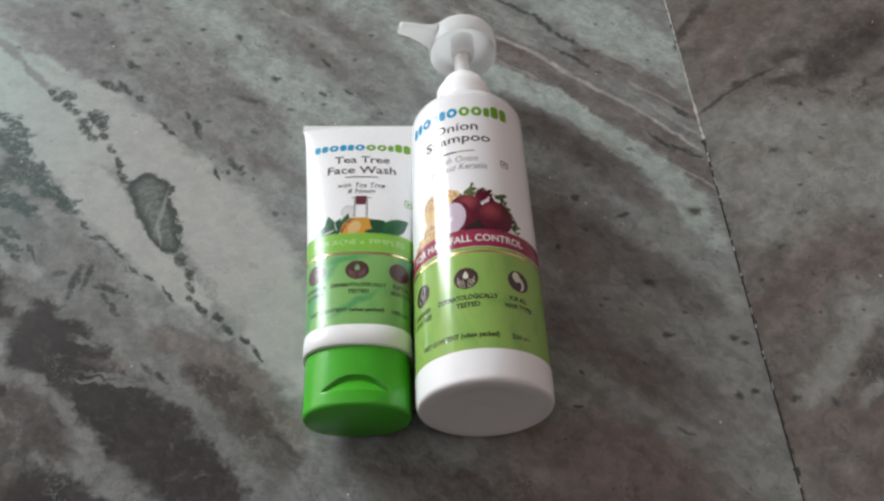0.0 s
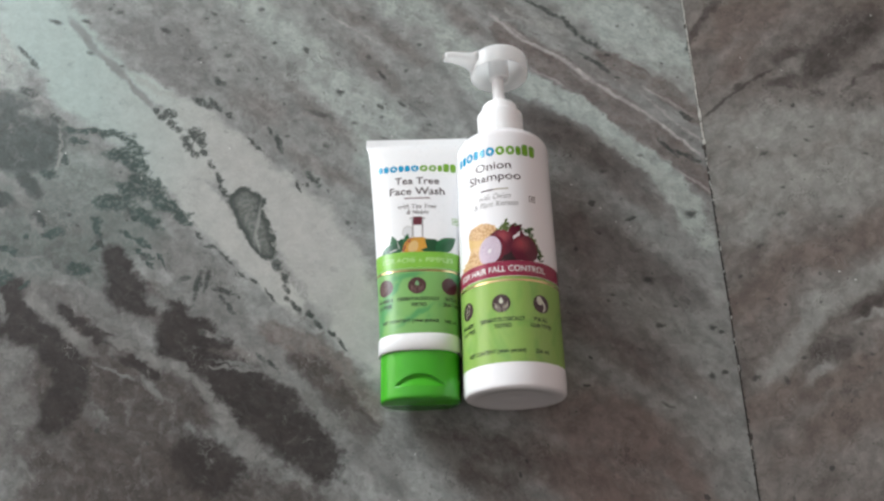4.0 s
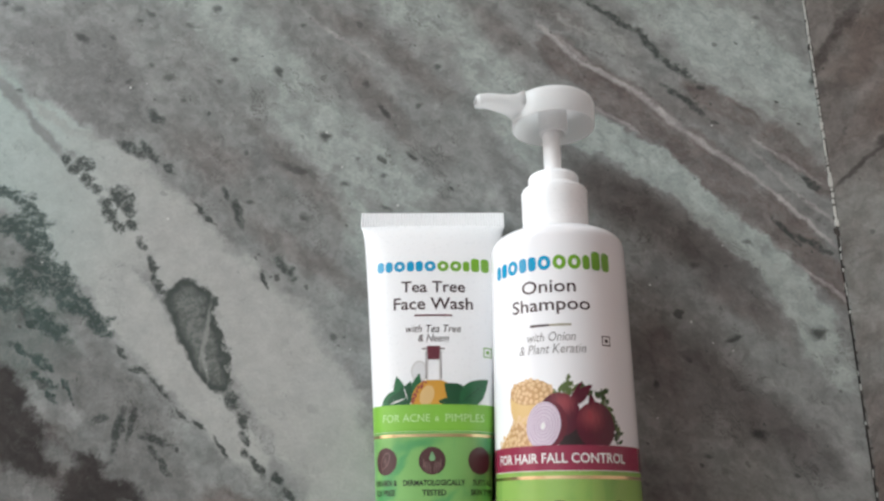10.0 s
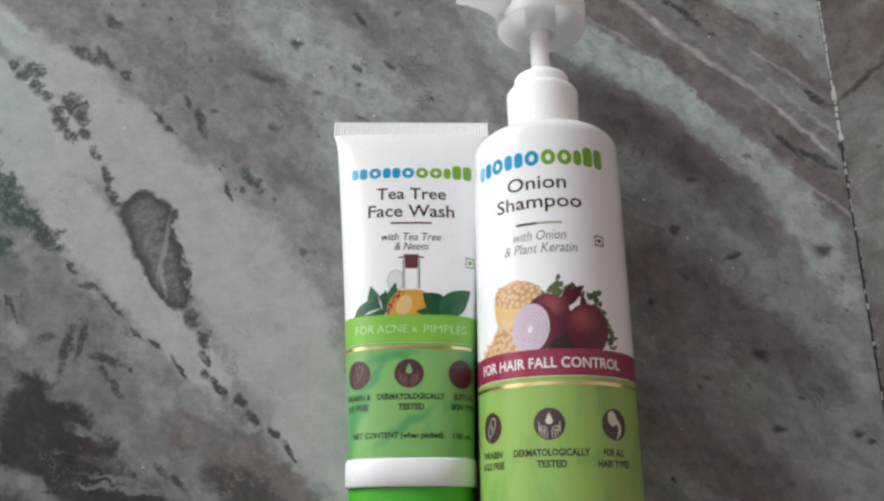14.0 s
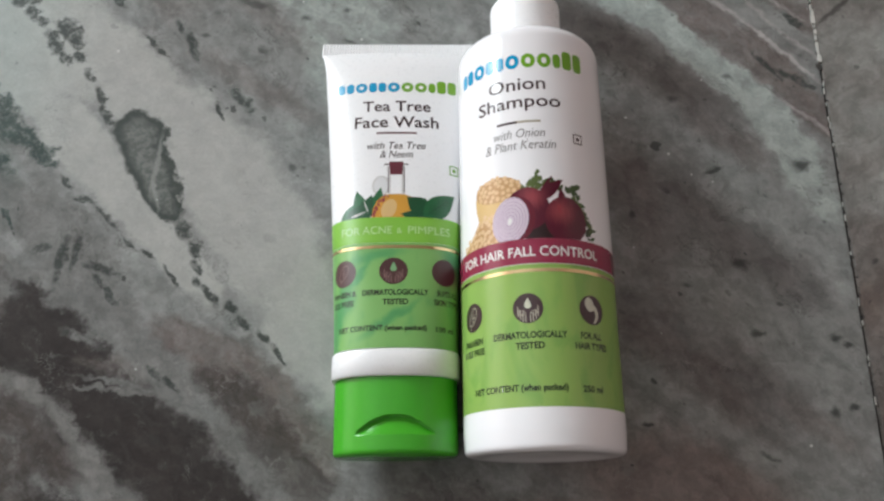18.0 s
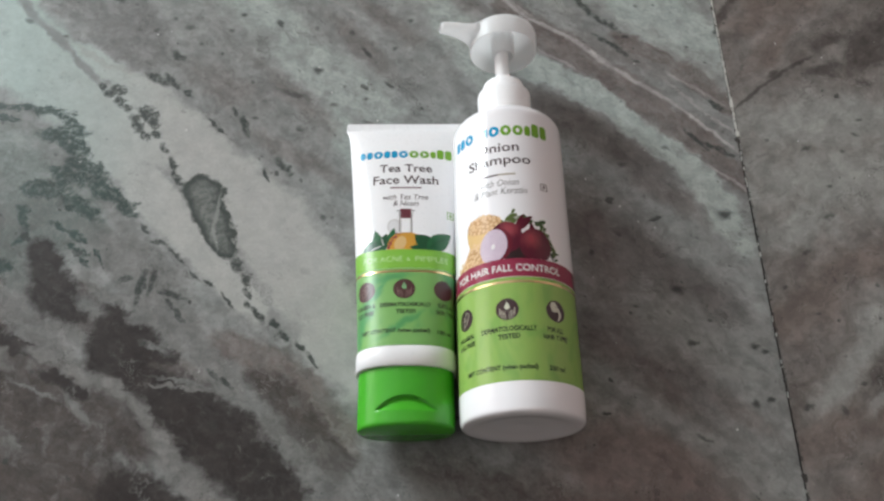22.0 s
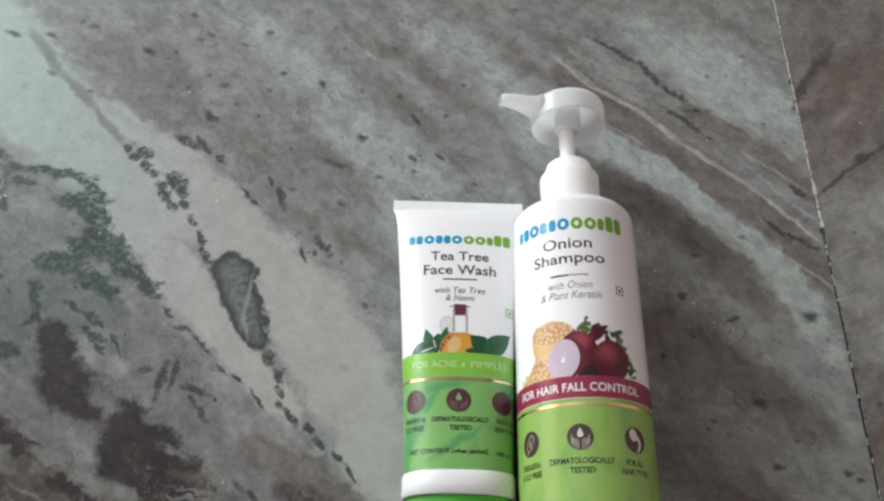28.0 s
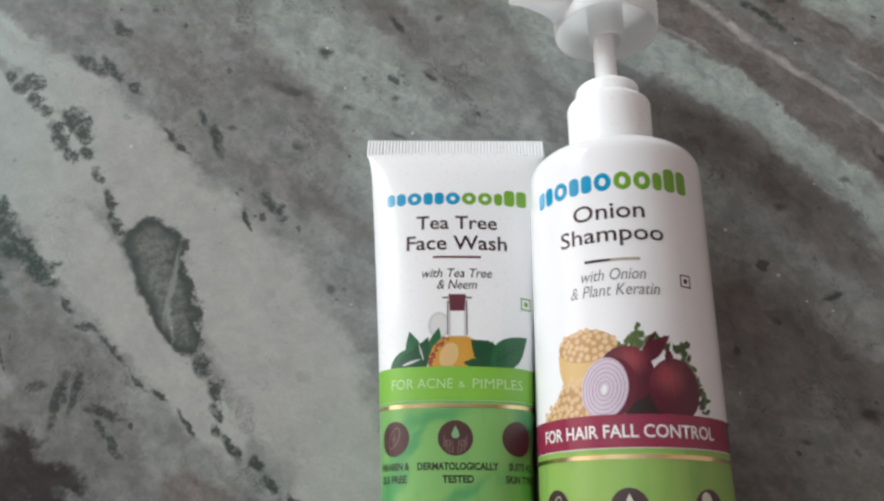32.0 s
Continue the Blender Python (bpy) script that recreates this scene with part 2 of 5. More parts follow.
# brown streaks; rows (105, -45) and (61, -76) also paint in the bottle's shade
BROWN_B = [
    (100, 48, -20, 36, 9.7), (105, -45, -32, 21, 5.8), (73, -134, -39, 35, 8.3), (-93, 16, -44, 30, 5.7),
    (-134, 23, -39, 22, 9.5), (-91, -22, -31, 33, 4.8), (-254, 79, -51, 21, 2.8), (-232, 56, -44, 19, 2.6),
    (-211, 34, -46, 17, 2.2), (-62, 55, -51, 29, 5.9), (121, -155, -39, 18, 5.0), (21, 103, -31, 21, 5.5),
    (-77, 94, -30, 24, 5.7), (-46, 71, -40, 26, 5.4), (-5, 92, -44, 21, 6.5), (-131, -138, -21, 17, 4.6),
    (61, -76, -79, 39, 10.2),
]
STONE = [
    (-207, 70, -53, 27, 13.0), (-187, 62, -52, 34, 14.9), (-189, 47, -28, 22, 9.9), (-219, 75, -32, 18, 10.0),
]
SPOT = [
    (128, -52, 9, 4, 2.9), (98, -94, -8, 3, 2.7), (58, -75, -11, 2, 1.6), (102, -121, -11, 3, 1.5),
    (131, -122, -19, 2, 1.7), (135, -125, -24, 2, 1.4), (92, -55, 18, 4, 1.3), (127, -150, 1, 2, 1.9),
    (134, -148, 15, 2, 1.5), (58, -155, -10, 2, 1.3), (-84, 35, -23, 3, 2.3), (-108, 68, -46, 3, 1.8),
    (-129, 73, -16, 2, 1.5), (-58, 48, -55, 5, 1.5), (-275, 91, -23, 5, 1.7), (-255, 91, -17, 4, 1.8),
    (-202, 84, -35, 4, 1.9), (-45, 26, -41, 3, 1.4),
]
SPOT_B = [
    (-150, 91, -15, 4, 1.4), (-171, 98, -39, 3, 1.4), (-140, 101, -13, 3, 1.8), (-158, 63, 1, 3, 1.6),
    (-134, 62, -30, 2, 1.4), (-176, 61, 8, 2, 1.4), (-98, 93, 1, 2, 1.4), (-67, 62, -22, 2, 1.5),
    (-42, 51, 2, 2, 1.3), (-57, 16, -15, 2, 1.2), (-74, 12, -11, 2, 1.2), (-115, 3, 2, 2, 1.4),
    (-75, -57, -37, 2, 1.6), (-34, 72, -9, 2, 1.4), (-241, 102, 24, 2, 1.9), (-234, 99, 1, 3, 1.9),
    (-248, 66, -23, 3, 1.7), (-271, 44, -17, 1, 1.2),
]
SPOT_C = [
    (-226, 55, -21, 2, 1.2), (118, 102, -23, 2, 1.4), (72, -64, -19, 2, 1.1), (102, -12, -21, 2, 1.4),
    (78, -23, -24, 2, 1.6), (77, -103, -8, 2, 1.2), (111, -110, -7, 1, 1.1), (101, -166, -21, 4, 0.9),
    (134, -76, -52, 1, 1.1), (-55, 1, -33, 3, 0.9), (-175, 94, -18, 2, 1.5), (-167, 70, -47, 2, 1.1),
    (-187, 85, -37, 2, 1.0), (-90, -4, -32, 3, 1.5), (-97, 19, -18, 9, 2.0), (-109, -22, -28, 1, 0.9),
    (-182, 110, -34, 3, 1.5), (-2, -38, -37, 2, 1.1),
]
EAST_DARK = [
    *stroke((218, 51, 9), (234, 66, 13), (265, 95, 11)), *stroke((189, 38, 4), (207, 46, 4)), *stroke((196, 60, 5), (210, 66, 4)),
    *stroke((143, 75, 2.3), (151, 88, 3), (167, 110, 2.3)), (265, 55, 27, 21, 3.5), (219, 34, -33, 4, 3.6), (222, -108, 31, 18, 4.6),
    (196, -135, 26, 15, 5.9), (243, 41, 48, 7, 1.7),
]
EAST_CRACK = [
    *stroke((143, 14, 0.8), (165, 33, 1.2), (179, 43, 1.1), (192, 51, 0.7)), (169, 39, 42, 5, 1.6),
]
EAST_PALE = [
    (190, 7, 10, 47, 15.8), (209, -30, 5, 66, 20.8), (192, -115, 35, 29, 6.6), (228, -90, 24, 29, 8.9),
    (187, -146, 44, 15, 2.3), (229, -117, 19, 16, 1.5), (162, -142, 50, 24, 5.0), (252, 10, 23, 28, 11.1),
    (166, -61, 15, 20, 8.7),
]
EAST_BROWN = [
    (163, -100, 35, 29, 10.9), (193, -79, 18, 31, 8.3), (234, -61, 26, 30, 8.2), (183, 94, 22, 40, 12.9),
    (207, -145, 27, 39, 5.8), (173, 64, 53, 27, 7.4), (273, 109, 29, 30, 8.3), (157, -164, 25, 28, 10.1),
    (202, -171, 29, 42, 11.1),
]
EAST_SPOT = [
    (181, -52, 30, 4, 1.9), (151, -151, 25, 3, 1.3), (167, -152, -77, 2, 1.8), (178, -11, 22, 4, 1.7),
    (165, -73, 48, 3, 1.1), (216, -54, 6, 2, 1.2), (151, -92, 59, 2, 1.1), (206, -2, -21, 2, 1.5),
    (197, -13, -6, 2, 1.2), (240, -11, 1, 3, 1.2), (197, -90, 32, 2, 1.0), (178, -140, 1, 2, 1.0),
    (208, -146, -14, 2, 1.1), (217, -138, 0, 2, 1.1), (213, -126, 0, 2, 1.0), (185, -34, 27, 2, 1.2),
    (210, 8, 19, 2, 1.2), (194, -108, -40, 1, 1.1), (164, -106, 15, 2, 0.8),
]
DARK_B = [
    *stroke((-264, -98, 5), (-261, -115, 9), (-240, -126, 8), (-223, -140, 7), (-222, -155, 8), (-224, -172, 10)),
    *stroke((-274, -121, 6), (-263, -121, 5)), *stroke((-232, -111, 2.2), (-219, -122, 3), (-200, -131, 2)),
    *stroke((-193, -140, 3), (-177, -148, 2)), *stroke((-152, -190, 9), (-132, -203, 10)),
]
UMBER_B = [
    *stroke((-236, -150, 9), (-214, -160, 11), (-190, -172, 12), (-168, -186, 12), (-152, -200, 11)), *stroke((-215, -140, 7), (-196, -150, 9), (-176, -166, 10)),
    *stroke((-225, -186, 12), (-195, -190, 14), (-165, -188, 10)), *stroke((-222, -212, 14), (-176, -208, 16), (-130, -214, 14), (-90, -218, 12)),
]
LACE = [
    *stroke((-178, -112, 1.9), (-177, -107, 2.2)), *stroke((-146, -145, 0.9), (-134, -145, 1.0), (-121, -146, 1.1)),
    *stroke((-204, -129, 2.0), (-192, -133, 2.4), (-169, -142, 2.4), (-154, -150, 2.4), (-142, -164, 3.4), (-130, -178, 4.0), (-118, -190, 4.0)),
    *stroke((-180, -151, 1.5), (-175, -159, 1.3)), *stroke((-112, -145, 3), (-105, -148, 3)), *stroke((-252, -104, 3), (-236, -118, 3), (-214, -136, 2)),
]
TEAL = [
    *stroke((-300, 4, 24), (-262, -22, 26), (-228, -42, 22), (-196, -66, 14)), *stroke((-290, -62, 22), (-245, -72, 18), (-214, -84, 12)),
]
TAN = [
    *stroke((-118, -123, 5), (-101, -130, 8), (-84, -141, 10), (-71, -157, 11), (-58, -172, 9)),
]
RUST = [
    *stroke((18, 84, 8), (33, 71, 9), (72, 39, 11), (104, 8, 11), (130, -19, 8), (142, -33, 6)), *stroke((84, 64, 4), (114, 44, 7), (135, 23, 6), (143, 12, 5)),
]
MINT = [
    *stroke((14, 47, 6), (26, 43, 8), (50, 34, 9), (76, 15, 8), (89, -3, 6), (112, -19, 8), (122, -36, 8), (130, -56, 9)),
    *stroke((86, 98, 13), (117, 80, 15), (133, 62, 8)),
]
ASH_B = [
    (-158, -150, -44, 20, 4.3), (-135, -174, -50, 22, 6.6), (-111, -189, -31, 23, 7.5), (-99, -160, -33, 20, 6.3),
    (-66, -178, -35, 23, 9.5), (-53, -196, -41, 21, 8.0), (-217, -134, -37, 9, 4.9), (-206, -169, -34, 10, 4.6),
    (-222, -185, -45, 13, 5.7), (-42, -187, -6, 21, 12.3), (-177, -156, -42, 10, 2.4), (-197, -114, -53, 21, 8.3),
    (-174, -131, -43, 9, 4.1),
]
FAWN = [
    (69, -181, -20, 45, 18.5), (61, -205, -19, 43, 16.2), (75, -170, -18, 24, 8.8), (107, -208, -42, 21, 8.4),
]
# dark stone with painted shadow where the bottle's base shades the floor
DUSK_SHADE = [
    (2, -187, -17, 41, 11.0), (7, -210, -32, 32, 12.0),
]


def bands_tree(rows, grow):
    """The nearest of a set of bands, each with its own centre, turn and half sizes: below 1 inside."""
    tree = bpy.data.node_groups.new("stone_bands", "ShaderNodeTree")
    tree.interface.new_socket("Place", in_out="INPUT", socket_type="NodeSocketVector")
    tree.interface.new_socket("Before", in_out="INPUT", socket_type="NodeSocketFloat")
    tree.interface.new_socket("Nearest", in_out="OUTPUT", socket_type="NodeSocketFloat")
    g = Nodes(None, tree)
    given, result = tree.nodes.new("NodeGroupInput"), tree.nodes.new("NodeGroupOutput")
    where, nearest = given.outputs["Place"], None
    for k, (x, y, turn, half, wide) in enumerate(rows):
        if k % 3 == 0:  # ties each few to those before, which keeps the shader's working memory small
            before = nearest if k else given.outputs["Before"]
            where = g.vec("SCALE", where, scale=g.math("ADD", 1.0, g.math("MULTIPLY", before, 1e-8)))
        local = g.mapping(where, (x, y, 0), turn, (half * grow, wide * grow, 1000.0), "TEXTURE")
        one = g.vec("LENGTH", local)
        nearest = one if nearest is None else g.math("MINIMUM", nearest, one)
    g.put(result.inputs["Nearest"], nearest)
    return tree


def marble(name, east):
    n = Nodes(name)
    p = n.vec("SCALE", n.coord, scale=1000.0)
    broad = n.vec("SCALE", n.vec("SUBTRACT", n.noise(p, 0.028, 3.0).outputs["Color"], (0.5, 0.5, 0.5)), scale=30.0)
    fine = n.vec("SCALE", n.vec("SUBTRACT", n.noise(p, 0.13, 6.0, 0.68).outputs["Color"], (0.5, 0.5, 0.5)), scale=11.0)
    soft_p = n.vec("ADD", n.vec("ADD", p, broad), fine)
    fleck_p = n.vec("ADD", p, n.vec("SCALE", fine, scale=0.55))

    rag = n.math("SUBTRACT", n.noise(p, 0.075, 5.0, 0.62).outputs["Fac"], 0.5)
    crumb = n.math("SUBTRACT", n.noise(p, 0.26, 4.0, 0.62).outputs["Fac"], 0.5)

    last = []

    def field(rows, where, edge, grow=1.0, torn=0.0, crumbly=0.0, raw=False):
        """How far inside a set of bands a place lies; torn and crumbly roughen the outlines."""
        group = n.nt.nodes.new("ShaderNodeGroup")
        group.node_tree = bands_tree(rows, grow)
        n.put(group.inputs["Place"], where)
        if last:
            n.put(group.inputs["Before"], last[-1])
        nearest = group.outputs["Nearest"]
        last.append(nearest)
        if torn:
            nearest = n.math("ADD", nearest, n.math("MULTIPLY", rag, torn))
        if crumbly:
            nearest = n.math("ADD", nearest, n.math("MULTIPLY", crumb, crumbly))
        return nearest if raw else n.ramp(nearest, 1.0 + edge, max(1.0 - edge, 0.02))

    slant = 48 if east else -43
    turned = n.mapping(soft_p, (0, 0, 0), -slant)
    along = n.mapping(turned, (0, 0, 0), 0, (0.2, 1.0, 1.0))
    streak = n.noise(along, 0.07, 6.0, 0.62).outputs["Fac"]
    thin = n.noise(along, 0.3, 5.0, 0.65).outputs["Fac"]
    cloud = n.noise(soft_p, 0.05, 5.0, 0.62).outputs["Fac"]
    grain = n.noise(p, 0.9, 3.0, 0.7).outputs["Fac"]
    mottle = n.noise(p, 0.22, 6.0, 0.7).outputs["Fac"]
    shade = n.noise(p, 0.36, 5.0, 0.65).outputs["Fac"]
    near_p = n.vec("ADD", p, fine)
    if east:
        base = n.mix(n.ramp(streak, 0.3, 0.7), (0.162, 0.147, 0.136), (0.25, 0.237, 0.222))
        base = n.mix(n.ramp(thin, 0.5, 0.72, 0.0, 0.4), base, (0.31, 0.297, 0.28))
        base = n.mix(n.math("MULTIPLY", field(EAST_PALE, soft_p, 0.6, 1.1, 1.3), 0.8), base, (0.345, 0.356, 0.338))
        base = n.mix(n.math("MULTIPLY", field(EAST_BROWN, soft_p, 0.6, 1.0, 1.6), 0.6), base, (0.18, 0.143, 0.126))
        base = n.mix(n.math("MULTIPLY", field(EAST_DARK, near_p, 0.5, 1.0, 1.2), n.ramp(thin, 0.35, 0.7, 0.85, 0.6)), base, (0.072, 0.064, 0.060))
        base = n.mix(n.math("MULTIPLY", field(EAST_CRACK, fleck_p, 0.6, 1.0, 0.4, 1.6), 0.75), base, (0.06, 0.055, 0.05))
        spots = n.math("MULTIPLY", field(EAST_SPOT, fleck_p, 0.65, 0.8, 0.0, 1.6), 0.75)
    else:
        base = n.mix(n.ramp(streak, 0.3, 0.68), (0.225, 0.228, 0.222), (0.315, 0.328, 0.318))
        base = n.mix(n.ramp(cloud, 0.45, 0.65, 0.0, 0.5), base, (0.25, 0.27, 0.26))
        base = n.mix(n.ramp(thin, 0.56, 0.74, 0.0, 0.35), base, (0.375, 0.38, 0.37))
        base = n.mix(n.math("MULTIPLY", field(MIST, near_p, 0.45, 1.0, 1.1), n.ramp(thin, 0.3, 0.7, 0.65, 0.95)), base, (0.41, 0.455, 0.43))
        base = n.mix(n.math("MULTIPLY", field(STONE, near_p, 0.25, 1.0, 0.8), 0.7), base, (0.205, 0.205, 0.20))
        base = n.mix(n.math("MULTIPLY", field(FAWN, soft_p, 0.6, 1.0, 1.0), 0.85), base, (0.215, 0.176, 0.162))
        base = n.mix(n.math("MULTIPLY", field(DUSK_SHADE, near_p, 0.6, 1.0, 1.4), n.ramp(thin, 0.35, 0.7, 0.8, 0.5)), base, (0.085, 0.070, 0.064))
        base = n.mix(n.math("MULTIPLY", field(DUSK, soft_p, 0.6, 1.0, 1.4), n.ramp(thin, 0.35, 0.7, 0.92, 0.6)), base, (0.080, 0.066, 0.061))
        base = n.mix(n.math("MULTIPLY", field(SHADE_RIGHT, near_p, 0.6, 1.0, 1.2), 0.62), base, (0.135, 0.122, 0.118))
        brown = n.math("MAXIMUM", field([*RUST, *TAN], near_p, 0.25, 1.0, 0.9), n.math("MULTIPLY", field(BROWN_B, near_p, 0.6, 1.0, 1.4), 0.6))
        base = n.mix(n.math("MULTIPLY", brown, n.ramp(thin, 0.3, 0.7, 0.9, 0.55)), base, (0.165, 0.135, 0.126))
        mint = n.math("MULTIPLY", field(MINT, near_p, 0.16, 1.0, 0.7), n.ramp(thin, 0.3, 0.7, 0.75, 0.95))
        base = n.mix(mint, base, (0.42, 0.475, 0.45))
        base = n.mix(n.math("MULTIPLY", field(ASH, near_p, 0.35, 1.0, 1.4, 0.4), n.ramp(shade, 0.3, 0.65, 0.95, 0.6)), base, (0.19, 0.19, 0.183))
        umber = n.math("MAXIMUM", field(UMBER, near_p, 0.3, 1.35, 1.0, 0.4), field(UMBER_B, near_p, 0.4, 1.2, 1.2, 0.4))
        base = n.mix(n.math("MULTIPLY", umber, n.ramp(thin, 0.35, 0.7, 0.95, 0.65)), base, (0.082, 0.070, 0.064))
        base = n.mix(n.math("MULTIPLY", field(ASH_B, near_p, 0.35, 1.0, 1.2, 0.4), n.ramp(shade, 0.3, 0.65, 0.6, 0.35)), base, (0.165, 0.163, 0.156))
        base = n.mix(n.math("MULTIPLY", field(TEAL, soft_p, 0.5, 1.0, 1.0), n.ramp(shade, 0.3, 0.65, 0.9, 0.6)), base, (0.15, 0.178, 0.166))
        base = n.mix(n.math("MULTIPLY", field(SLATE, fleck_p, 0.22, 1.0, 0.9), n.ramp(thin, 0.3, 0.7, 0.95, 0.75)), base, (0.058, 0.072, 0.067))
        # small cloudy patches that break up the broad forms
        drift = n.noise(n.mapping(near_p, (0, 0, 0), 43, (1.0, 0.6, 1.0)), 0.11, 6.0, 0.68).outputs["Fac"]
        base = n.mix(n.ramp(drift, 0.54, 0.66, 0.0, 0.3), base, (0.26, 0.27, 0.26))
        base = n.mix(n.ramp(drift, 0.45, 0.34, 0.0, 0.24), base, (0.12, 0.112, 0.105))
        pale = n.math("MULTIPLY", field(PALE, near_p, 0.25, 1.0, 0.8), n.ramp(cloud, 0.3, 0.6, 0.88, 0.98))
        ends = n.nt.nodes.new("ShaderNodeSeparateXYZ")
        n.put(ends.inputs[0], soft_p)
        pale_tone = n.mix(n.ramp(ends.outputs[0], -255.0, -140.0), (0.42, 0.51, 0.485), (0.475, 0.482, 0.462))
        base = n.mix(pale, base, pale_tone)
        grey_vein = n.math("MULTIPLY", field(BROWN_B[6:9], fleck_p, 0.5, 1.0, 1.0), 0.7)
        base = n.mix(grey_vein, base, (0.19, 0.19, 0.185))
        dark = n.math("MAXIMUM", field(DARK, near_p, 0.25, 1.2, 1.0, 0.5), field(DARK_B, near_p, 0.25, 1.2, 1.0, 0.5))
        base = n.mix(n.math("MULTIPLY", dark, n.ramp(thin, 0.4, 0.75, 0.96, 0.84)), base, (0.044, 0.038, 0.036))
        # pale threads that wind through the dark masses
        base = n.mix(n.math("MULTIPLY", field(LACE, near_p, 0.5, 1.0, 1.0, 0.8), 0.8), base, (0.24, 0.238, 0.228))
        main_vein, side_vein = field(VEIN[:6], fleck_p, 0.6, 1.0, 0.6, 0.5), field(VEIN[6:], fleck_p, 0.7, 1.0, 0.8, 0.7)
        base = n.mix(n.ramp(n.noise(near_p, 0.16, 6.0, 0.7).outputs["Fac"], 0.57, 0.68, 0.0, 0.12), base, (0.30, 0.31, 0.30))
        veins = n.math("MULTIPLY", n.math("MAXIMUM", main_vein, n.math("MULTIPLY", side_vein, 0.65)), n.ramp(shade, 0.3, 0.6, 0.7, 0.95))
        base = n.mix(veins, base, (0.46, 0.44, 0.43))
        ashy = n.math("MULTIPLY", field(VEIN_B, near_p, 0.6, 1.0, 1.2, 0.8), n.ramp(shade, 0.3, 0.6, 0.5, 0.85))
        base = n.mix(ashy, base, (0.225, 0.23, 0.222))
        base = n.mix(n.math("MULTIPLY", field(RIM[:10], near_p, 0.5, 1.0, 1.2, 1.0), 0.6), base, (0.37, 0.38, 0.36))
        lens = field(LENS, fleck_p, 0.2, 1.0, 0.0, 0.7, True)
        lens_tone = n.mix(n.ramp(lens, 0.3, 0.9), n.mix(n.ramp(shade, 0.4, 0.6), (0.14, 0.155, 0.145), (0.225, 0.235, 0.222)), (0.075, 0.088, 0.08))
        base = n.mix(n.ramp(lens, 1.15, 0.9), base, lens_tone)
        base = n.mix(n.math("MULTIPLY", field(RIM[6:8], fleck_p, 0.5), 0.75), base, (0.33, 0.345, 0.325))
        mass = n.math("MINIMUM", field(GREEN, near_p, 0, 1.0, 1.8, 0.9, True), field(GREEN_A, near_p, 0, 1.0, 1.5, 1.0, True))
        green = n.math("MULTIPLY", n.ramp(mass, 1.3, 0.75), n.ramp(shade, 0.64, 0.46, 0.45, 0.95))
        base = n.mix(green, base, (0.052, 0.08, 0.071))
        flecks = n.math("MINIMUM", field(CHAIN, fleck_p, 0, 1.05, 0.4, 2.4, True), field(CHAIN_B, fleck_p, 0, 1.05, 0.3, 2.0, True))
        flecks = n.math("MULTIPLY", n.ramp(flecks, 1.4, 0.65), n.ramp(shade, 0.66, 0.46, 0.5, 1.0))
        soft_flecks = n.math("MULTIPLY", n.ramp(n.math("MINIMUM", field(MOSS, fleck_p, 0, 1.05, 1.0, 1.9, True), field(INK, fleck_p, 0, 1.0, 0.9, 2.2, True)), 1.45, 0.6), n.ramp(shade, 0.64, 0.46, 0.45, 0.9))
        base = n.mix(n.math("MAXIMUM", n.math("MULTIPLY", flecks, 0.93), soft_flecks), base, (0.052, 0.063, 0.057))
        spots = n.math("MULTIPLY", field(SPOT, fleck_p, 0.6, 0.85, 0.0, 1.6), 0.9)
        small = n.math("MAXIMUM", field(SPOT_B, fleck_p, 0.7, 0.85, 0.0, 1.6), field(SPOT_C, fleck_p, 0.7, 0.85, 0.0, 1.6))
        spots = n.math("MAXIMUM", spots, n.math("MULTIPLY", small, 0.68))
    # strands along the bedding, fine dark and pale threads, and mottling; the white veins stay calm
    calm = 0.0 if east else pale
    busy = n.math("SUBTRACT", 1.0, n.math("MULTIPLY", calm, 0.72))
    tangled = n.vec("ADD", near_p, n.vec("SCALE", n.vec("SUBTRACT", n.noise(p, 0.06, 4.0, 0.6).outputs["Color"], (0.5, 0.5, 0.5)), scale=22.0))
    strand_p = n.mapping(n.mapping(tangled, (0, 0, 0), -slant), (0, 0, 0), 0, (0.16, 1.0, 1.0))
    strand = n.noise(strand_p, 0.3, 4.0, 0.6).outputs["Fac"]
    patch = n.noise(near_p, 0.10, 4.0, 0.58).outputs["Fac"]
    gain = n.math("MULTIPLY", n.ramp(strand, 0.3, 0.7, 0.88, 1.14), n.ramp(patch, 0.32, 0.68, 0.86, 1.16))
    gain = n.math("ADD", 1.0, n.math("MULTIPLY", n.math("SUBTRACT", gain, 1.0), busy))
    base = n.mix(1.0, base, n.math("MULTIPLY", gain, 0.93), "MULTIPLY")
    for scale, thick, tone, most, low, high in ((0.05, 0.011, (0.06, 0.056, 0.052), 0.62, 0.48, 0.62), (0.085, 0.013, (0.40, 0.40, 0.385), 0.42, 0.52, 0.66)):
        ridge = n.math("ABSOLUTE", n.math("SUBTRACT", n.noise(strand_p, scale, 6.0, 0.62, 0.4).outputs["Fac"], 0.5))
        gate = n.ramp(n.noise(p, scale * 0.55, 3.0).outputs["Fac"], low, high, 0.0, most)
        thread = n.math("MULTIPLY", n.math("MULTIPLY", n.ramp(ridge, thick, 0.0), gate), busy)
        base = n.mix(thread, base, tone)
    base = n.mix(n.math("MULTIPLY", spots, 0.92), base, (0.045, 0.05, 0.046))
    base = n.mix(n.ramp(mottle, 0.4, 0.62, 0.15, 0.0), base, n.mix(1.0, base, (0.62, 0.62, 0.62), "MULTIPLY"))

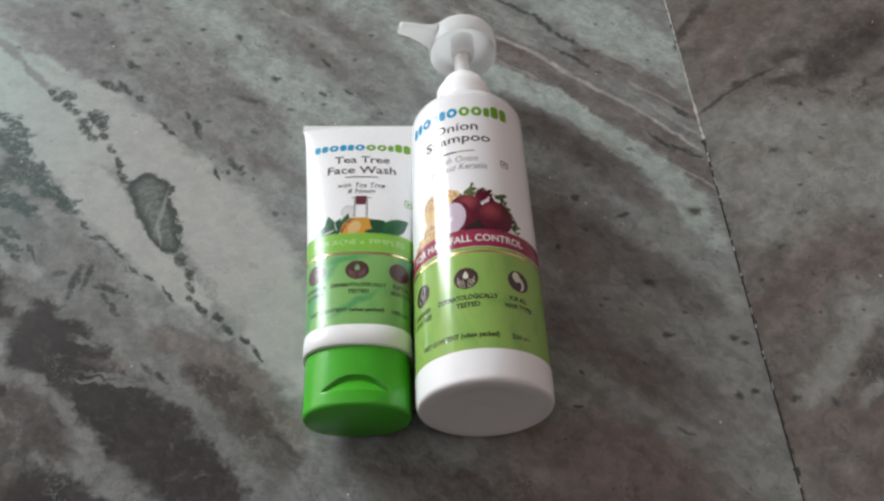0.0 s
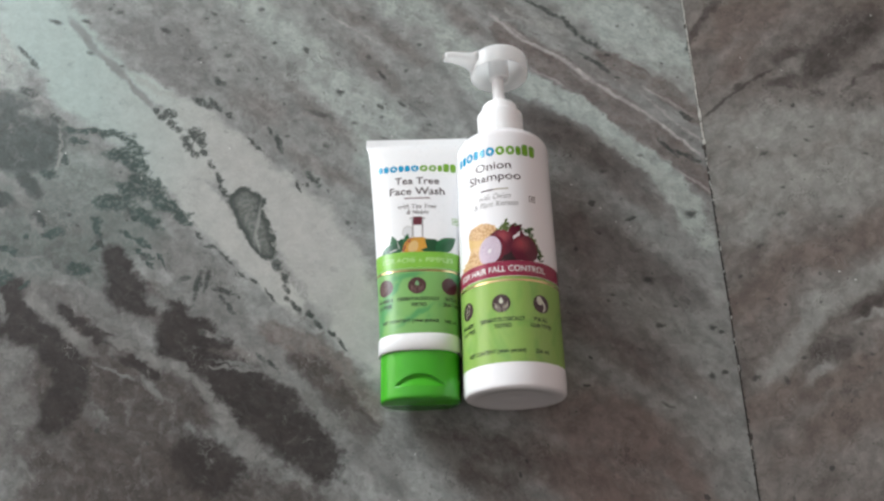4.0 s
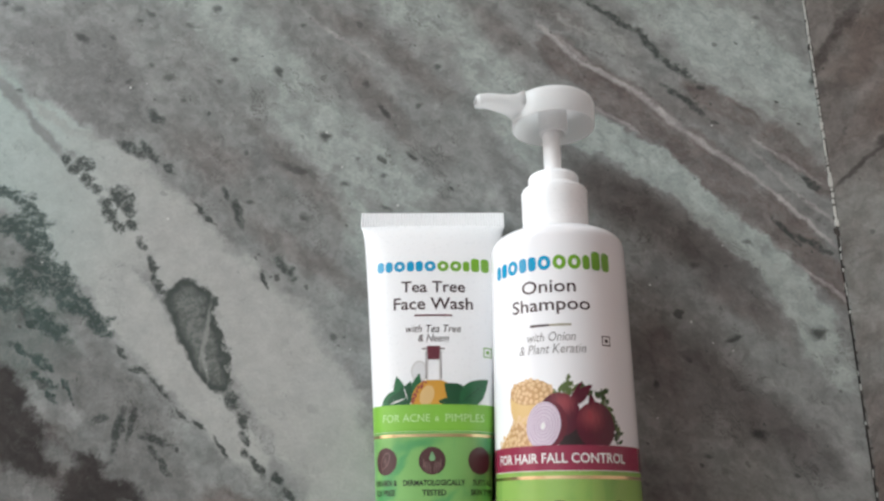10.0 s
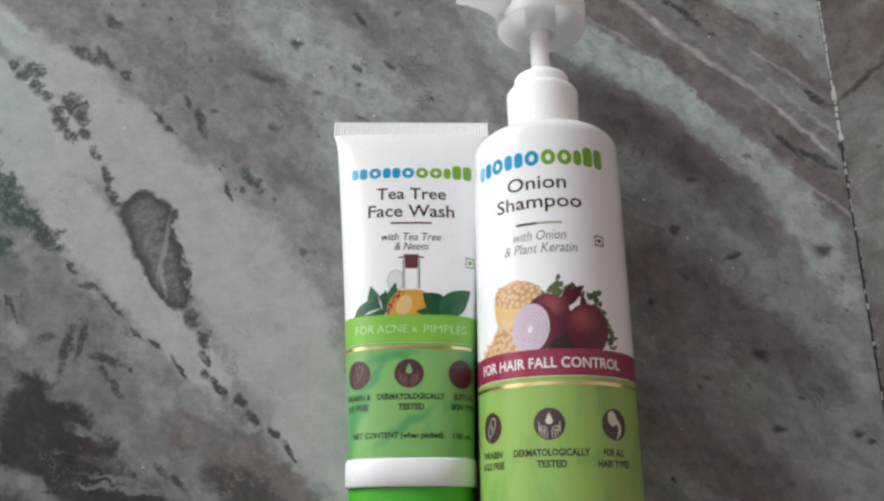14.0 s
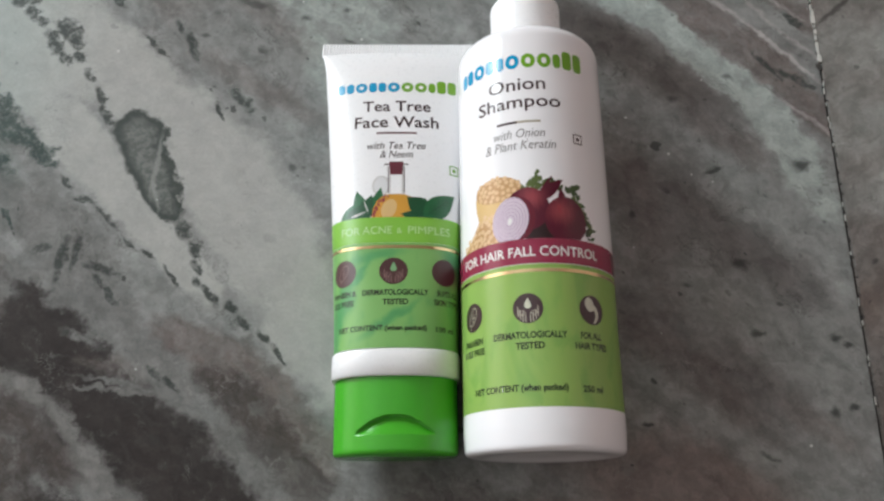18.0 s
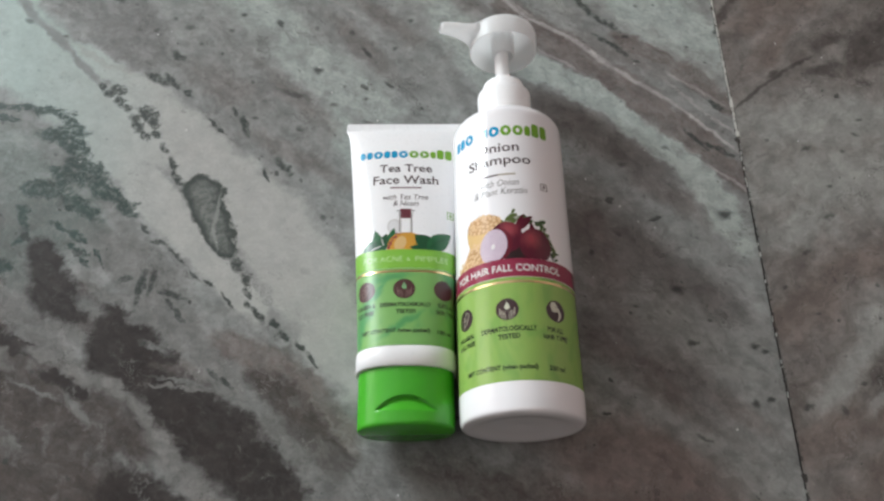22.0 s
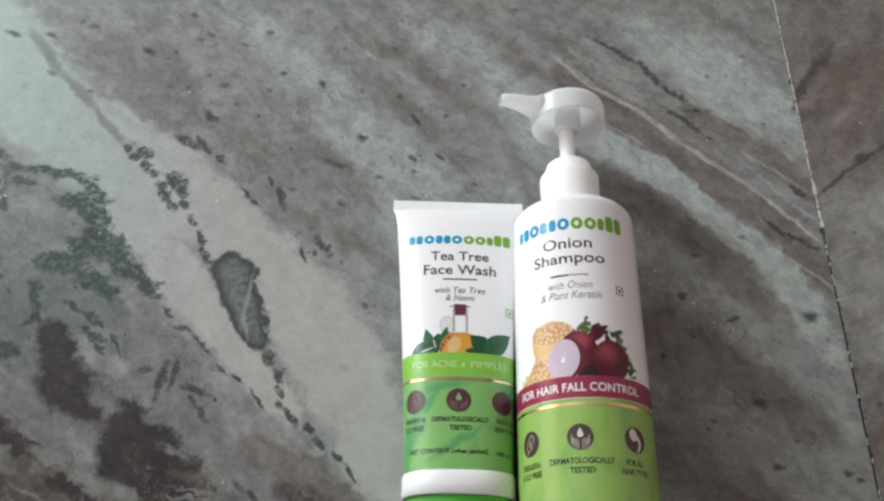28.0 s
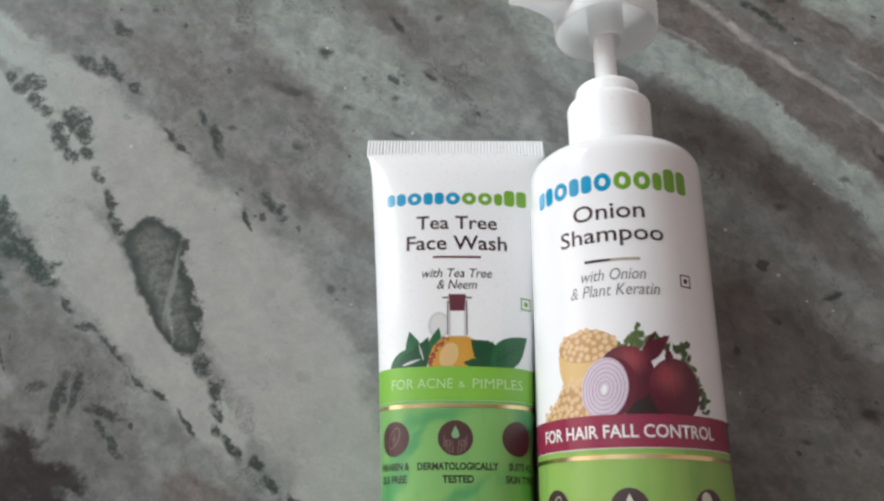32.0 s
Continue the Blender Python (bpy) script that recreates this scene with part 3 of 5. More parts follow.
    # scattered dark mineral spots, each its own size, and bright quartz grains
    stretched = n.mapping(n.mapping(fleck_p, (0, 0, 0), -slant), (0, 0, 0), 0, (0.65, 1.0, 1.0))
    for scale, most, gate in ((0.055, 0.10, 0.35), (0.12, 0.135, 0.4), (0.26, 0.13, 0.5)):
        spot = n.voronoi(stretched, scale)
        pick = n.nt.nodes.new("ShaderNodeSeparateColor")
        n.nt.links.new(spot.outputs["Color"], pick.inputs[0])
        size = n.math("MULTIPLY", n.ramp(pick.outputs[0], gate, 1.0), most)
        ragged = n.math("ADD", n.math("SUBTRACT", spot.outputs["Distance"], size), n.math("MULTIPLY", crumb, 0.14))
        inside = n.ramp(ragged, 0.02, -0.02)
        base = n.mix(n.math("MULTIPLY", n.math("MULTIPLY", inside, busy), n.ramp(pick.outputs[1], 0.0, 1.0, 0.25, 0.85)), base, (0.055, 0.06, 0.056))
    quartz = n.voronoi(p, 0.12)
    pick = n.nt.nodes.new("ShaderNodeSeparateColor")
    n.nt.links.new(quartz.outputs["Color"], pick.inputs[0])
    size = n.math("MULTIPLY", n.ramp(pick.outputs[0], 0.72, 1.0), 0.07)
    inside = n.ramp(n.math("SUBTRACT", quartz.outputs["Distance"], size), 0.012, -0.012)
    base = n.mix(inside, base, (0.62, 0.63, 0.61))
    base = n.mix(n.ramp(grain, 0.35, 0.7, 0.0, 0.16), base, n.mix(1.0, base, (0.6, 0.6, 0.6), "MULTIPLY"))
    n.bump(grain, 0.1, 0.0002)
    return n.done(base, n.ramp(streak, 0.2, 0.8, 0.42, 0.55), Specular_IOR_Level=0.12)


def plastic(name, colour, rough=0.16, uneven=0.04, sub=0.0):
    n = Nodes(name)
    big = n.noise(n.coord, 60.0, 2.0).outputs["Fac"]
    small = n.noise(n.coord, 900.0, 3.0).outputs["Fac"]
    dull = tuple(c * (1 - 2 * uneven) for c in colour)
    n.bump(small, 0.02, 0.00003)
    more = {"Subsurface_Weight": sub, "Subsurface_Scale": 0.005, "Subsurface_Radius": (1.0, 1.0, 1.0)} if sub else {}
    return n.done(n.mix(big, dull, colour), n.ramp(small, 0.2, 0.8, rough * 0.85, rough * 1.15), **more)


def frosted_plastic(name, colour, rough, through_light):
    """Thin-walled plastic that lets part of the light through."""
    mat = plastic(name, colour, rough, 0.01)
    nt = mat.node_tree
    glow, both = nt.nodes.new("ShaderNodeBsdfTranslucent"), nt.nodes.new("ShaderNodeMixShader")
    glow.inputs["Color"].default_value = (*colour, 1)
    both.inputs[0].default_value = through_light
    nt.links.new(nt.nodes["Principled BSDF"].outputs[0], both.inputs[1])
    nt.links.new(glow.outputs[0], both.inputs[2])
    nt.links.new(both.outputs[0], nt.nodes["Material Output"].inputs["Surface"])
    return mat


def leafy_print(name, base, patch, rows=()):
    """Printed green film with soft darker clouds, and leaf-shaped patches: x, y, turn, half length, half width in millimetres."""
    n = Nodes(name)
    m = n.mapping(n.coord, (0, 0, 0), 35, (1.0, 0.45, 1.0))
    cloud = n.noise(m, 70.0, 3.0, 0.5, 1.2).outputs["Fac"]
    tone = n.mix(n.ramp(cloud, 0.5, 0.66, 0.0, 0.4 if rows else 0.85), base, patch)
    flat = n.vec("MULTIPLY", n.vec("SCALE", n.coord, scale=1000.0), (1.0, 1.0, 0.0))
    flat = n.vec("ADD", flat, n.vec("SCALE", n.vec("SUBTRACT", n.noise(n.coord, 160.0, 3.0).outputs["Color"], (0.5, 0.5, 0.5)), scale=5.0))
    for x, y, turn, half, wide in rows:
        away = n.vec("LENGTH", n.mapping(flat, (x, y, 0), turn, (half, wide, 1000.0), "TEXTURE"))
        tone = n.mix(n.ramp(away, 1.5, 0.2, 0.0, 0.75), tone, patch)
    return n.done(tone, 0.16)


def plain_wall(name, colour):
    n = Nodes(name)
    return n.done(n.mix(n.noise(n.coord, 3.0, 4.0).outputs["Fac"], tuple(c * 0.92 for c in colour), colour), 0.8)


MARBLE = marble("grey_green_marble", False)
MARBLE_EAST = marble("brown_grey_marble", True)
JOINT = plain_wall("dark_joint", (0.06, 0.055, 0.05))
GROUT = plain_wall("white_grout", (0.62, 0.62, 0.58))
WALL_BOUNCE = plain_wall("warm_bounce_paint", (0.84, 0.675, 0.625))
BOUNCE_BLOCK = plain_wall("dark_bounce_block", (0.09, 0.07, 0.062))
CEILING = plain_wall("ceiling_paint", (0.86, 0.85, 0.84))
WHITE = plastic("white_bottle_plastic", (0.86, 0.85, 0.87), 0.14, 0.01)
WHITE_PUMP = plastic("white_pump_plastic", (0.9, 0.9, 0.91), 0.3, 0.01, 1.0)
WHITE_HEAD = frosted_plastic("frosted_white_plastic", (0.98, 0.98, 0.98), 0.3, 0.68)
WHITE_TUBE = plastic("white_tube_plastic", (0.85, 0.85, 0.86), 0.3, 0.01)
CAP_GREEN = plastic("bright_green_plastic", (0.06, 0.42, 0.02), 0.24, 0.03)
LABEL_GREEN = leafy_print("printed_green_label", (0.265, 0.43, 0.10), (0.20, 0.38, 0.085))
TUBE_GREEN = leafy_print("printed_leaf_green", (0.20, 0.43, 0.125), (0.045, 0.275, 0.10),
                         [(-18.5, 47, 74, 15, 3.2), (-6, 67, 12, 9, 2.2), (-1.6, 44, 34, 12, 1.7), (20, 66, -50, 6, 3.0), (-12, 60, 60, 7, 1.6)])
BAND_GREEN = plastic("printed_lime_green", (0.215, 0.49, 0.055), 0.16, 0.02)
BAND_MAROON = plastic("printed_maroon", (0.28, 0.026, 0.065), 0.16, 0.03)
INK_BROWN = plastic("printed_dark_brown", (0.055, 0.03, 0.032), 0.16)
INK_GREY = plastic("printed_grey", (0.25, 0.24, 0.24), 0.16)
INK_GREEN = plastic("printed_dark_green", (0.02, 0.03, 0.013), 0.16)
INK_WHITE = plastic("printed_white", (0.8, 0.79, 0.77), 0.16, 0.01)
LOGO_BLUE = plastic("printed_blue", (0.0, 0.30, 0.54), 0.16)
LOGO_GREEN = plastic("printed_logo_green", (0.17, 0.38, 0.03), 0.16)
LEAF_DARK = plastic("printed_leaf_dark", (0.009, 0.085, 0.032), 0.16, 0.15)
LEAF_MID = plastic("printed_leaf_mid", (0.018, 0.14, 0.05), 0.16, 0.15)
PARSLEY = plastic("printed_parsley", (0.15, 0.21, 0.065), 0.16, 0.3)
HERB_DARK = plastic("printed_dark_herb", (0.045, 0.07, 0.03), 0.16, 0.3)
HERB_MID = plastic("printed_herb_green", (0.07, 0.125, 0.04), 0.16, 0.3)
INK_BEIGE = plastic("printed_beige", (0.42, 0.38, 0.30), 0.16, 0.02)
INK_CREAM = plastic("printed_cream", (0.60, 0.60, 0.48), 0.16, 0.02)
INK_ROSE = plastic("printed_dull_rose", (0.20, 0.12, 0.11), 0.16, 0.02)
AMBER = plastic("printed_amber", (0.72, 0.36, 0.05), 0.16, 0.15)
INK_PALE = plastic("printed_pale_grey", (0.7, 0.7, 0.71), 0.16, 0.02)
GLASS_INK = plastic("printed_pale_glass", (0.62, 0.61, 0.60), 0.16)
CORK = plastic("printed_maroon_cork", (0.14, 0.03, 0.045), 0.16, 0.1)
ONION_DARK = plastic("printed_onion_skin", (0.15, 0.010, 0.026), 0.16, 0.25)
ONION_LIGHT = plastic("printed_onion_shine", (0.36, 0.05, 0.07), 0.16, 0.2)
ONION_BLACK = plastic("printed_deep_shadow", (0.03, 0.012, 0.014), 0.16, 0.2)
ONION_FLESH = plastic("printed_onion_flesh", (0.66, 0.56, 0.64), 0.16)
ONION_RING = plastic("printed_onion_ring", (0.42, 0.28, 0.42), 0.16)
WOOD_INK = plastic("printed_wood_bowl", (0.74, 0.50, 0.22), 0.16, 0.1)
PEA = plastic("printed_chickpea", (0.82, 0.56, 0.32), 0.16, 0.15)
PEA_DARK = plastic("printed_chickpea_shade", (0.60, 0.35, 0.16), 0.16, 0.15)


def onion_print(name, u, s, reach):
    """Printed onion skin: a soft glow that darkens outwards, with fine lines from stem to root."""
    n = Nodes(name)
    a = radians(LABEL_TURN) + u / RADIUS
    middle = (RADIUS * math.sin(a) * MM, s * MM, RADIUS * math.cos(a) * MM)
    away = n.vec("LENGTH", n.vec("SUBTRACT", n.coord, middle))
    lines = n.noise(n.mapping(n.coord, (0, 0, 0), 8, (1.0, 0.12, 1.0)), 2200.0, 3.0).outputs["Fac"]
    away = n.math("ADD", away, n.math("MULTIPLY", n.math("SUBTRACT", lines, 0.5), 0.0035))
    tone = n.mix(n.ramp(away, 0.0, reach * MM), (0.29, 0.05, 0.065), (0.09, 0.007, 0.021))
    return n.done(tone, 0.16)


def gold_foil():
    n = Nodes("gold_foil")
    return n.done((0.78, 0.6, 0.33), 0.22, Metallic=1.0)


GOLD = gold_foil()
ONION_BACK, ONION_FRONT = onion_print("printed_back_onion", 3.4, 79.6, 6.0), onion_print("printed_front_onion", 12.6, 74.8, 6.5)


# ---- mesh helpers ----
def link_mesh(name, bm, material, parent=None, label="", smooth=False):
    me = bpy.data.meshes.new(name)
    bmesh.ops.recalc_face_normals(bm, faces=bm.faces)
    bm.to_mesh(me)
    bm.free()
    for m in material if isinstance(material, (list, tuple)) else [material]:
        me.materials.append(m)
    if smooth:
        me.shade_smooth()
    ob = new(name, me)
    if parent:
        ob.parent = parent
    return tagged(ob, label)


def part(name, bm, material, parent, label="", smooth=False):
    return link_mesh(name, bm, material, parent, label, smooth)


def box(bm, x0, x1, y0, y1, z0, z1):
    v = [bm.verts.new((x, y, z)) for x in (x0, x1) for y in (y0, y1) for z in (z0, z1)]
    for f in ((0, 1, 3, 2), (4, 6, 7, 5), (0, 4, 5, 1), (2, 3, 7, 6), (0, 2, 6, 4), (1, 5, 7, 3)):
        bm.faces.new([v[i] for i in f])


def box_mesh(*size):
    bm = bmesh.new()
    box(bm, *size)
    return bm


def structure(name, bm, material, label, category):
    return tagged(link_mesh(name, bm, material), label, category, kind="structure")


def skin(rows, close_u=True, caps=False):
    """A bmesh of quads from rows of points."""
    bm = bmesh.new()
    vs = [[bm.verts.new(p) for p in row] for row in rows]
    count = len(vs[0])
    for a, b in zip(vs, vs[1:]):
        for i in range(count if close_u else count - 1):
            j = (i + 1) % count
            bm.faces.new((a[i], a[j], b[j], b[i]))
    if caps:
        bm.faces.new(vs[0])
        bm.faces.new(list(reversed(vs[-1])))
    return bm


def rounded(corners, steps=5):
    """A profile of (radius, height, fillet) corners with the corners rounded."""
    out = []
    for i, (r, y, fillet) in enumerate(corners):
        if fillet <= 0 or i in (0, len(corners) - 1):
            out.append((r, y))
            continue
        here = Vector((r, y))
        a, b = Vector(corners[i - 1][:2]) - here, Vector(corners[i + 1][:2]) - here
        reach = min(fillet, a.length * 0.49, b.length * 0.49)
        p, q = here + a.normalized() * reach, here + b.normalized() * reach
        for k in range(steps + 1):
            f = k / steps
            out.append(tuple(p * (1 - f) ** 2 + here * 2 * f * (1 - f) + q * f * f))
    return out


def lathe(profile, around=96):
    """Turns a profile of (radius, along), in millimetres, about the y axis."""
    turn = [2 * math.pi * i / around for i in range(around)]
    return skin([[(r * math.sin(a) * MM, y * MM, r * math.cos(a) * MM) for a in turn] for r, y in profile])


# ---- the room ----
FLOOR_JOINT = 0.1422
GAP = 0.0009


def slab_mesh(x0, x1, y0, y1):
    bm = box_mesh(x0, x1, y0, y1, -0.018, 0.0)
    bmesh.ops.bevel(bm, geom=[e for e in bm.edges if all(v.co.z > -0.001 for v in e.verts)], offset=0.0004, segments=2, affect="EDGES")
    return bm


floor = structure("floor", box_mesh(WEST - 0.1, EAST + 0.1, SOUTH - 0.1, NORTH + 0.1, -0.1, -0.018), JOINT,
                  "polished grey-green marble floor of large slabs with thin joints", "floor")
part("slab", slab_mesh(WEST, FLOOR_JOINT - GAP / 2, SOUTH, NORTH), MARBLE, floor, "grey-green marble slab with white veins and dark flecks")
part("slab", slab_mesh(FLOOR_JOINT + GAP / 2, EAST, SOUTH, NORTH), MARBLE_EAST, floor, "brown-grey marble slab with slanting streaks")


def joint_filler():
    bm = bmesh.new()
    box(bm, FLOOR_JOINT - GAP / 2, FLOOR_JOINT + GAP / 2, SOUTH, NORTH, -0.018, -0.0009)
    return bm


part("joint_line", joint_filler(), JOINT, floor, "thin dark joint between the slabs")


def grout_and_lit_line():
    """Remnants of white grout that stand in the joint; the thin northern run imitates light on it."""
    bm = bmesh.new()
    rng = random.Random(5)
    for y0, y1, wide in ((-0.004, 0.020, 1.7), (0.022, 0.045, 0.7), (0.045, 0.18, 0.6), (-0.05, -0.012, 0.3), (-0.2, -0.06, 0.14)):
        y = y0
        while y < y1:
            step = rng.uniform(0.0015, 0.004)
            w = wide * rng.uniform(0.5, 1.2) * MM
            off = rng.uniform(-0.2, 0.2) * MM
            if wide < 0.35 and rng.random() < 0.6:
                y += step * 1.5
                continue
            box(bm, FLOOR_JOINT + off - w / 2, FLOOR_JOINT + off + w / 2, y, y + step * rng.uniform(0.6, 1.05), -0.004, rng.uniform(0.0001, 0.0004))
            y += step
    return bm


def chipped_edge():
    """Small dark breaks along the edges of the slabs."""
    bm = bmesh.new()
    rng = random.Random(11)
    y = -0.24
    while y < 0.16:
        length, wide = rng.uniform(0.6, 3.5) * MM, rng.uniform(0.5, 1.5) * MM
        if rng.random() < 0.06:
            length, wide = 4.5 * MM, 3.2 * MM
        x = FLOOR_JOINT + rng.uniform(-0.7, 0.7) * MM
        loop = []
        for i in range(7):
            a = 2 * math.pi * i / 7
            k = rng.uniform(0.6, 1.15)
            loop.append(bm.verts.new((x + k * wide / 2 * math.cos(a), y + k * length / 2 * math.sin(a), 0.00005)))
        bm.faces.new(loop)
        y += rng.uniform(2.0, 9.0) * MM
    return bm


part("chipped_edge", chipped_edge(), JOINT, floor, "dark chips along the joint")
part("grout", grout_and_lit_line(), GROUT, floor, "crumbled white grout in the joint, with a pale line for its lit part")
T = 0.15
# unseen, added dark and close so little light bounces back from the south
structure("bounce_block_south", box_mesh(WEST - T, EAST + T, SOUTH - T, SOUTH, 0, HIGH), BOUNCE_BLOCK, "unseen dark brown wall added to hold back bounce light", "wall")
# unseen, set near and tinted warm to reflect fill onto the right-hand sides
structure("bounce_wall_east", box_mesh(EAST, EAST + T, SOUTH, NORTH, 0, HIGH), WALL_BOUNCE, "unseen pale wall added for warm bounce light", "wall")


def north_wall():
    bm = bmesh.new()
    box(bm, WEST - T, WIN_X0, NORTH, NORTH + T, 0, HIGH)
    box(bm, WIN_X1, EAST + T, NORTH, NORTH + T, 0, HIGH)
    box(bm, WIN_X0, WIN_X1, NORTH, NORTH + T, 0, WIN_Z0)
    box(bm, WIN_X0, WIN_X1, NORTH, NORTH + T, WIN_Z1, HIGH)
    return bm


structure("wall_west", box_mesh(WEST - T, WEST, SOUTH, NORTH, 0, HIGH), WALL_BOUNCE, "unseen pale wall added for warm bounce light", "wall")
structure("wall_north", north_wall(), WALL_BOUNCE, "unseen pale wall added for warm bounce light with a window opening", "wall")
structure("ceiling", box_mesh(WEST - T, EAST + T, SOUTH - T, NORTH + T, HIGH, HIGH + 0.12), CEILING, "plain white ceiling", "ceiling")


# ---- printing on curved surfaces ----
def flat_text(body, cx, cy, width, height, shear=0.0, bold=0.0):
    """Text as a flat bmesh in millimetres, its box centred on (cx, cy)."""
    curve = bpy.data.curves.new("text", "FONT")
    curve.body, curve.size, curve.shear, curve.offset, curve.resolution_u = body, 10.0, shear, bold, 3
    ob = new("text", curve)
    me = bpy.data.meshes.new_from_object(ob.evaluated_get(bpy.context.evaluated_depsgraph_get()))
    bpy.data.objects.remove(ob)
    bm = bmesh.new()
    bm.from_mesh(me)
    bpy.data.meshes.remove(me)
    xs, ys = [v.co.x for v in bm.verts], [v.co.y for v in bm.verts]
    sx, sy = width / (max(xs) - min(xs)), height / (max(ys) - min(ys))
    mx, my = (max(xs) + min(xs)) / 2, (max(ys) + min(ys)) / 2
    for v in bm.verts:
        v.co = ((v.co.x - mx) * sx + cx, (v.co.y - my) * sy + cy, 0)
    return bm


def flat_shape(bm, points):
    bm.faces.new([bm.verts.new((x, y, 0)) for x, y in points])


def oval(bm, cx, cy, rx, ry, turn=0.0, count=28, wobble=0.0, rng=None):
    c, s = math.cos(radians(turn)), math.sin(radians(turn))
    points = []
    for i in range(count):
        a = 2 * math.pi * i / count
        k = 1 + (rng.uniform(-wobble, wobble) if rng else 0)
        x, y = rx * k * math.cos(a), ry * k * math.sin(a)
        points.append((cx + x * c - y * s, cy + x * s + y * c))
    flat_shape(bm, points)


def ring(bm, cx, cy, rx, ry, wide, turn=0.0, count=32, start=0.0, sweep=360.0):
    c, s = math.cos(radians(turn)), math.sin(radians(turn))
    rows = []
    for i in range(count + 1):
        a = radians(start + sweep * i / count)
        pair = []
        for k in (0, wide):
            x, y = (rx - k) * math.cos(a), (ry - k) * math.sin(a)
            pair.append(bm.verts.new((cx + x * c - y * s, cy + x * s + y * c, 0)))
        rows.append(pair)
    for a, b in zip(rows, rows[1:]):
        bm.faces.new((a[0], b[0], b[1], a[1]))


def leaf(bm, x, y, length, wide, turn, teeth=0.0):
    """A pointed leaf that grows from (x, y) at an angle."""
    c, s = math.cos(radians(turn)), math.sin(radians(turn))
    side = []
    count = 14
    for i in range(count + 1):
        f = i / count
        w = wide / 2 * math.sin(math.pi * f ** 0.8) * (1 + (teeth if i % 2 else -teeth))
        side.append((f * length, w))
    points = side + [(a, -b) for a, b in reversed(side[1:-1])]
    flat_shape(bm, [(x + a * c - b * s, y + a * s + b * c) for a, b in points])


def bar(bm, x0, x1, y0, y1, round_by=0.0):
    if round_by <= 0:
        return flat_shape(bm, [(x0, y0), (x1, y0), (x1, y1), (x0, y1)])
    r = min(round_by, (x1 - x0) / 2, (y1 - y0) / 2)
    points = []
    for cx, cy, start in ((x1 - r, y0 + r, -90), (x1 - r, y1 - r, 0), (x0 + r, y1 - r, 90), (x0 + r, y0 + r, 180)):
        points += [(cx + r * math.cos(radians(start + k * 22.5)), cy + r * math.sin(radians(start + k * 22.5))) for k in range(5)]
    flat_shape(bm, points)


def wrapped(bm, surface, lift):
    """Cuts a flat print finely and lays it on surface(u, s, lift)."""
    bmesh.ops.triangulate(bm, faces=[f for f in bm.faces if len(f.verts) > 4])
    xs = [v.co.x for v in bm.verts]
    x = math.floor(min(xs)) + 1.0
    while x < max(xs):
        bmesh.ops.bisect_plane(bm, geom=[*bm.verts, *bm.edges, *bm.faces], plane_co=(x, 0, 0), plane_no=(1, 0, 0))
        x += 1.5
    for v in bm.verts:
        v.co = Vector(surface(v.co.x, v.co.y, lift)) * MM
    for f in bm.faces:
        if f.normal.z < 0:
            f.normal_flip()
    return bm


SATIN = {}


def satin(material):
    """The same ink on the softer, less shiny sleeve of the tube."""
    if material not in SATIN:
        copy = material.copy()
        copy.name = material.name + "_satin"
        socket = copy.node_tree.nodes["Principled BSDF"].inputs["Roughness"]
        for link in list(socket.links):
            copy.node_tree.links.remove(link)
        socket.default_value = 0.34
        SATIN[material] = copy
    return SATIN[material]


def printed(name, bm, material, parent, surface, lift=0.07, label=""):
    if parent.name.startswith("face_wash_tube") and material is not GOLD:
        material = satin(material)
    me = bpy.data.meshes.new(name)
    wrapped(bm, surface, lift).to_mesh(me)
    bm.free()
    me.materials.append(material)
    ob = new(name, me)
    ob.parent = parent
    return tagged(ob, label)


def wordmark(parent, surface, width, x_height, cy, lift=0.07):
    """The maker's mark as a row of plain rounded shapes: blue, then green."""
    kinds = "WRWRRRSTT"
    sizes = {"W": 1.5, "R": 1.05, "S": 0.62, "T": 0.8}
    gap = 0.14
    total = sum(sizes[k] for k in kinds) + gap * (len(kinds) - 1)
    unit = width / total
    x = -width / 2
    thick = 0.31 * unit
    for i, k in enumerate(kinds):
        bm = bmesh.new()
        w = sizes[k] * unit
        y0, y1 = cy - x_height / 2, cy + x_height / 2
        if k == "R":
            ring(bm, x + w / 2, cy, w / 2, x_height / 2, thick * 1.05, count=24)
        elif k == "W":
            half = (w - thick * 0.45) / 2
            bar(bm, x, x + half, y0, y1, thick)
            bar(bm, x + w - half, x + w, y0, y1, thick)
        else:
            bar(bm, x, x + w, y0, y1 if k == "S" else cy + x_height * 0.8, thick)
        printed("logo_shape", bm, LOGO_BLUE if i < 4 else LOGO_GREEN, parent, surface, lift, "rounded blue mark" if i < 4 else "rounded green mark")
        x += w + gap * unit


def words(name, lines, material, parent, surface, lift=0.07, shear=0.0, bold=0.0):
    """lines: text, centre across, centre along, width, height."""
    for body, cx, cy, w, h in lines:
        printed(name, flat_text(body, cx, cy, w, h, shear, bold), material, parent, surface, lift)


# ---- shampoo bottle ----
def bottle_surface(u, s, lift):
    a = radians(LABEL_TURN) + u / RADIUS
    r = RADIUS + lift
    return r * math.sin(a), s, r * math.cos(a)


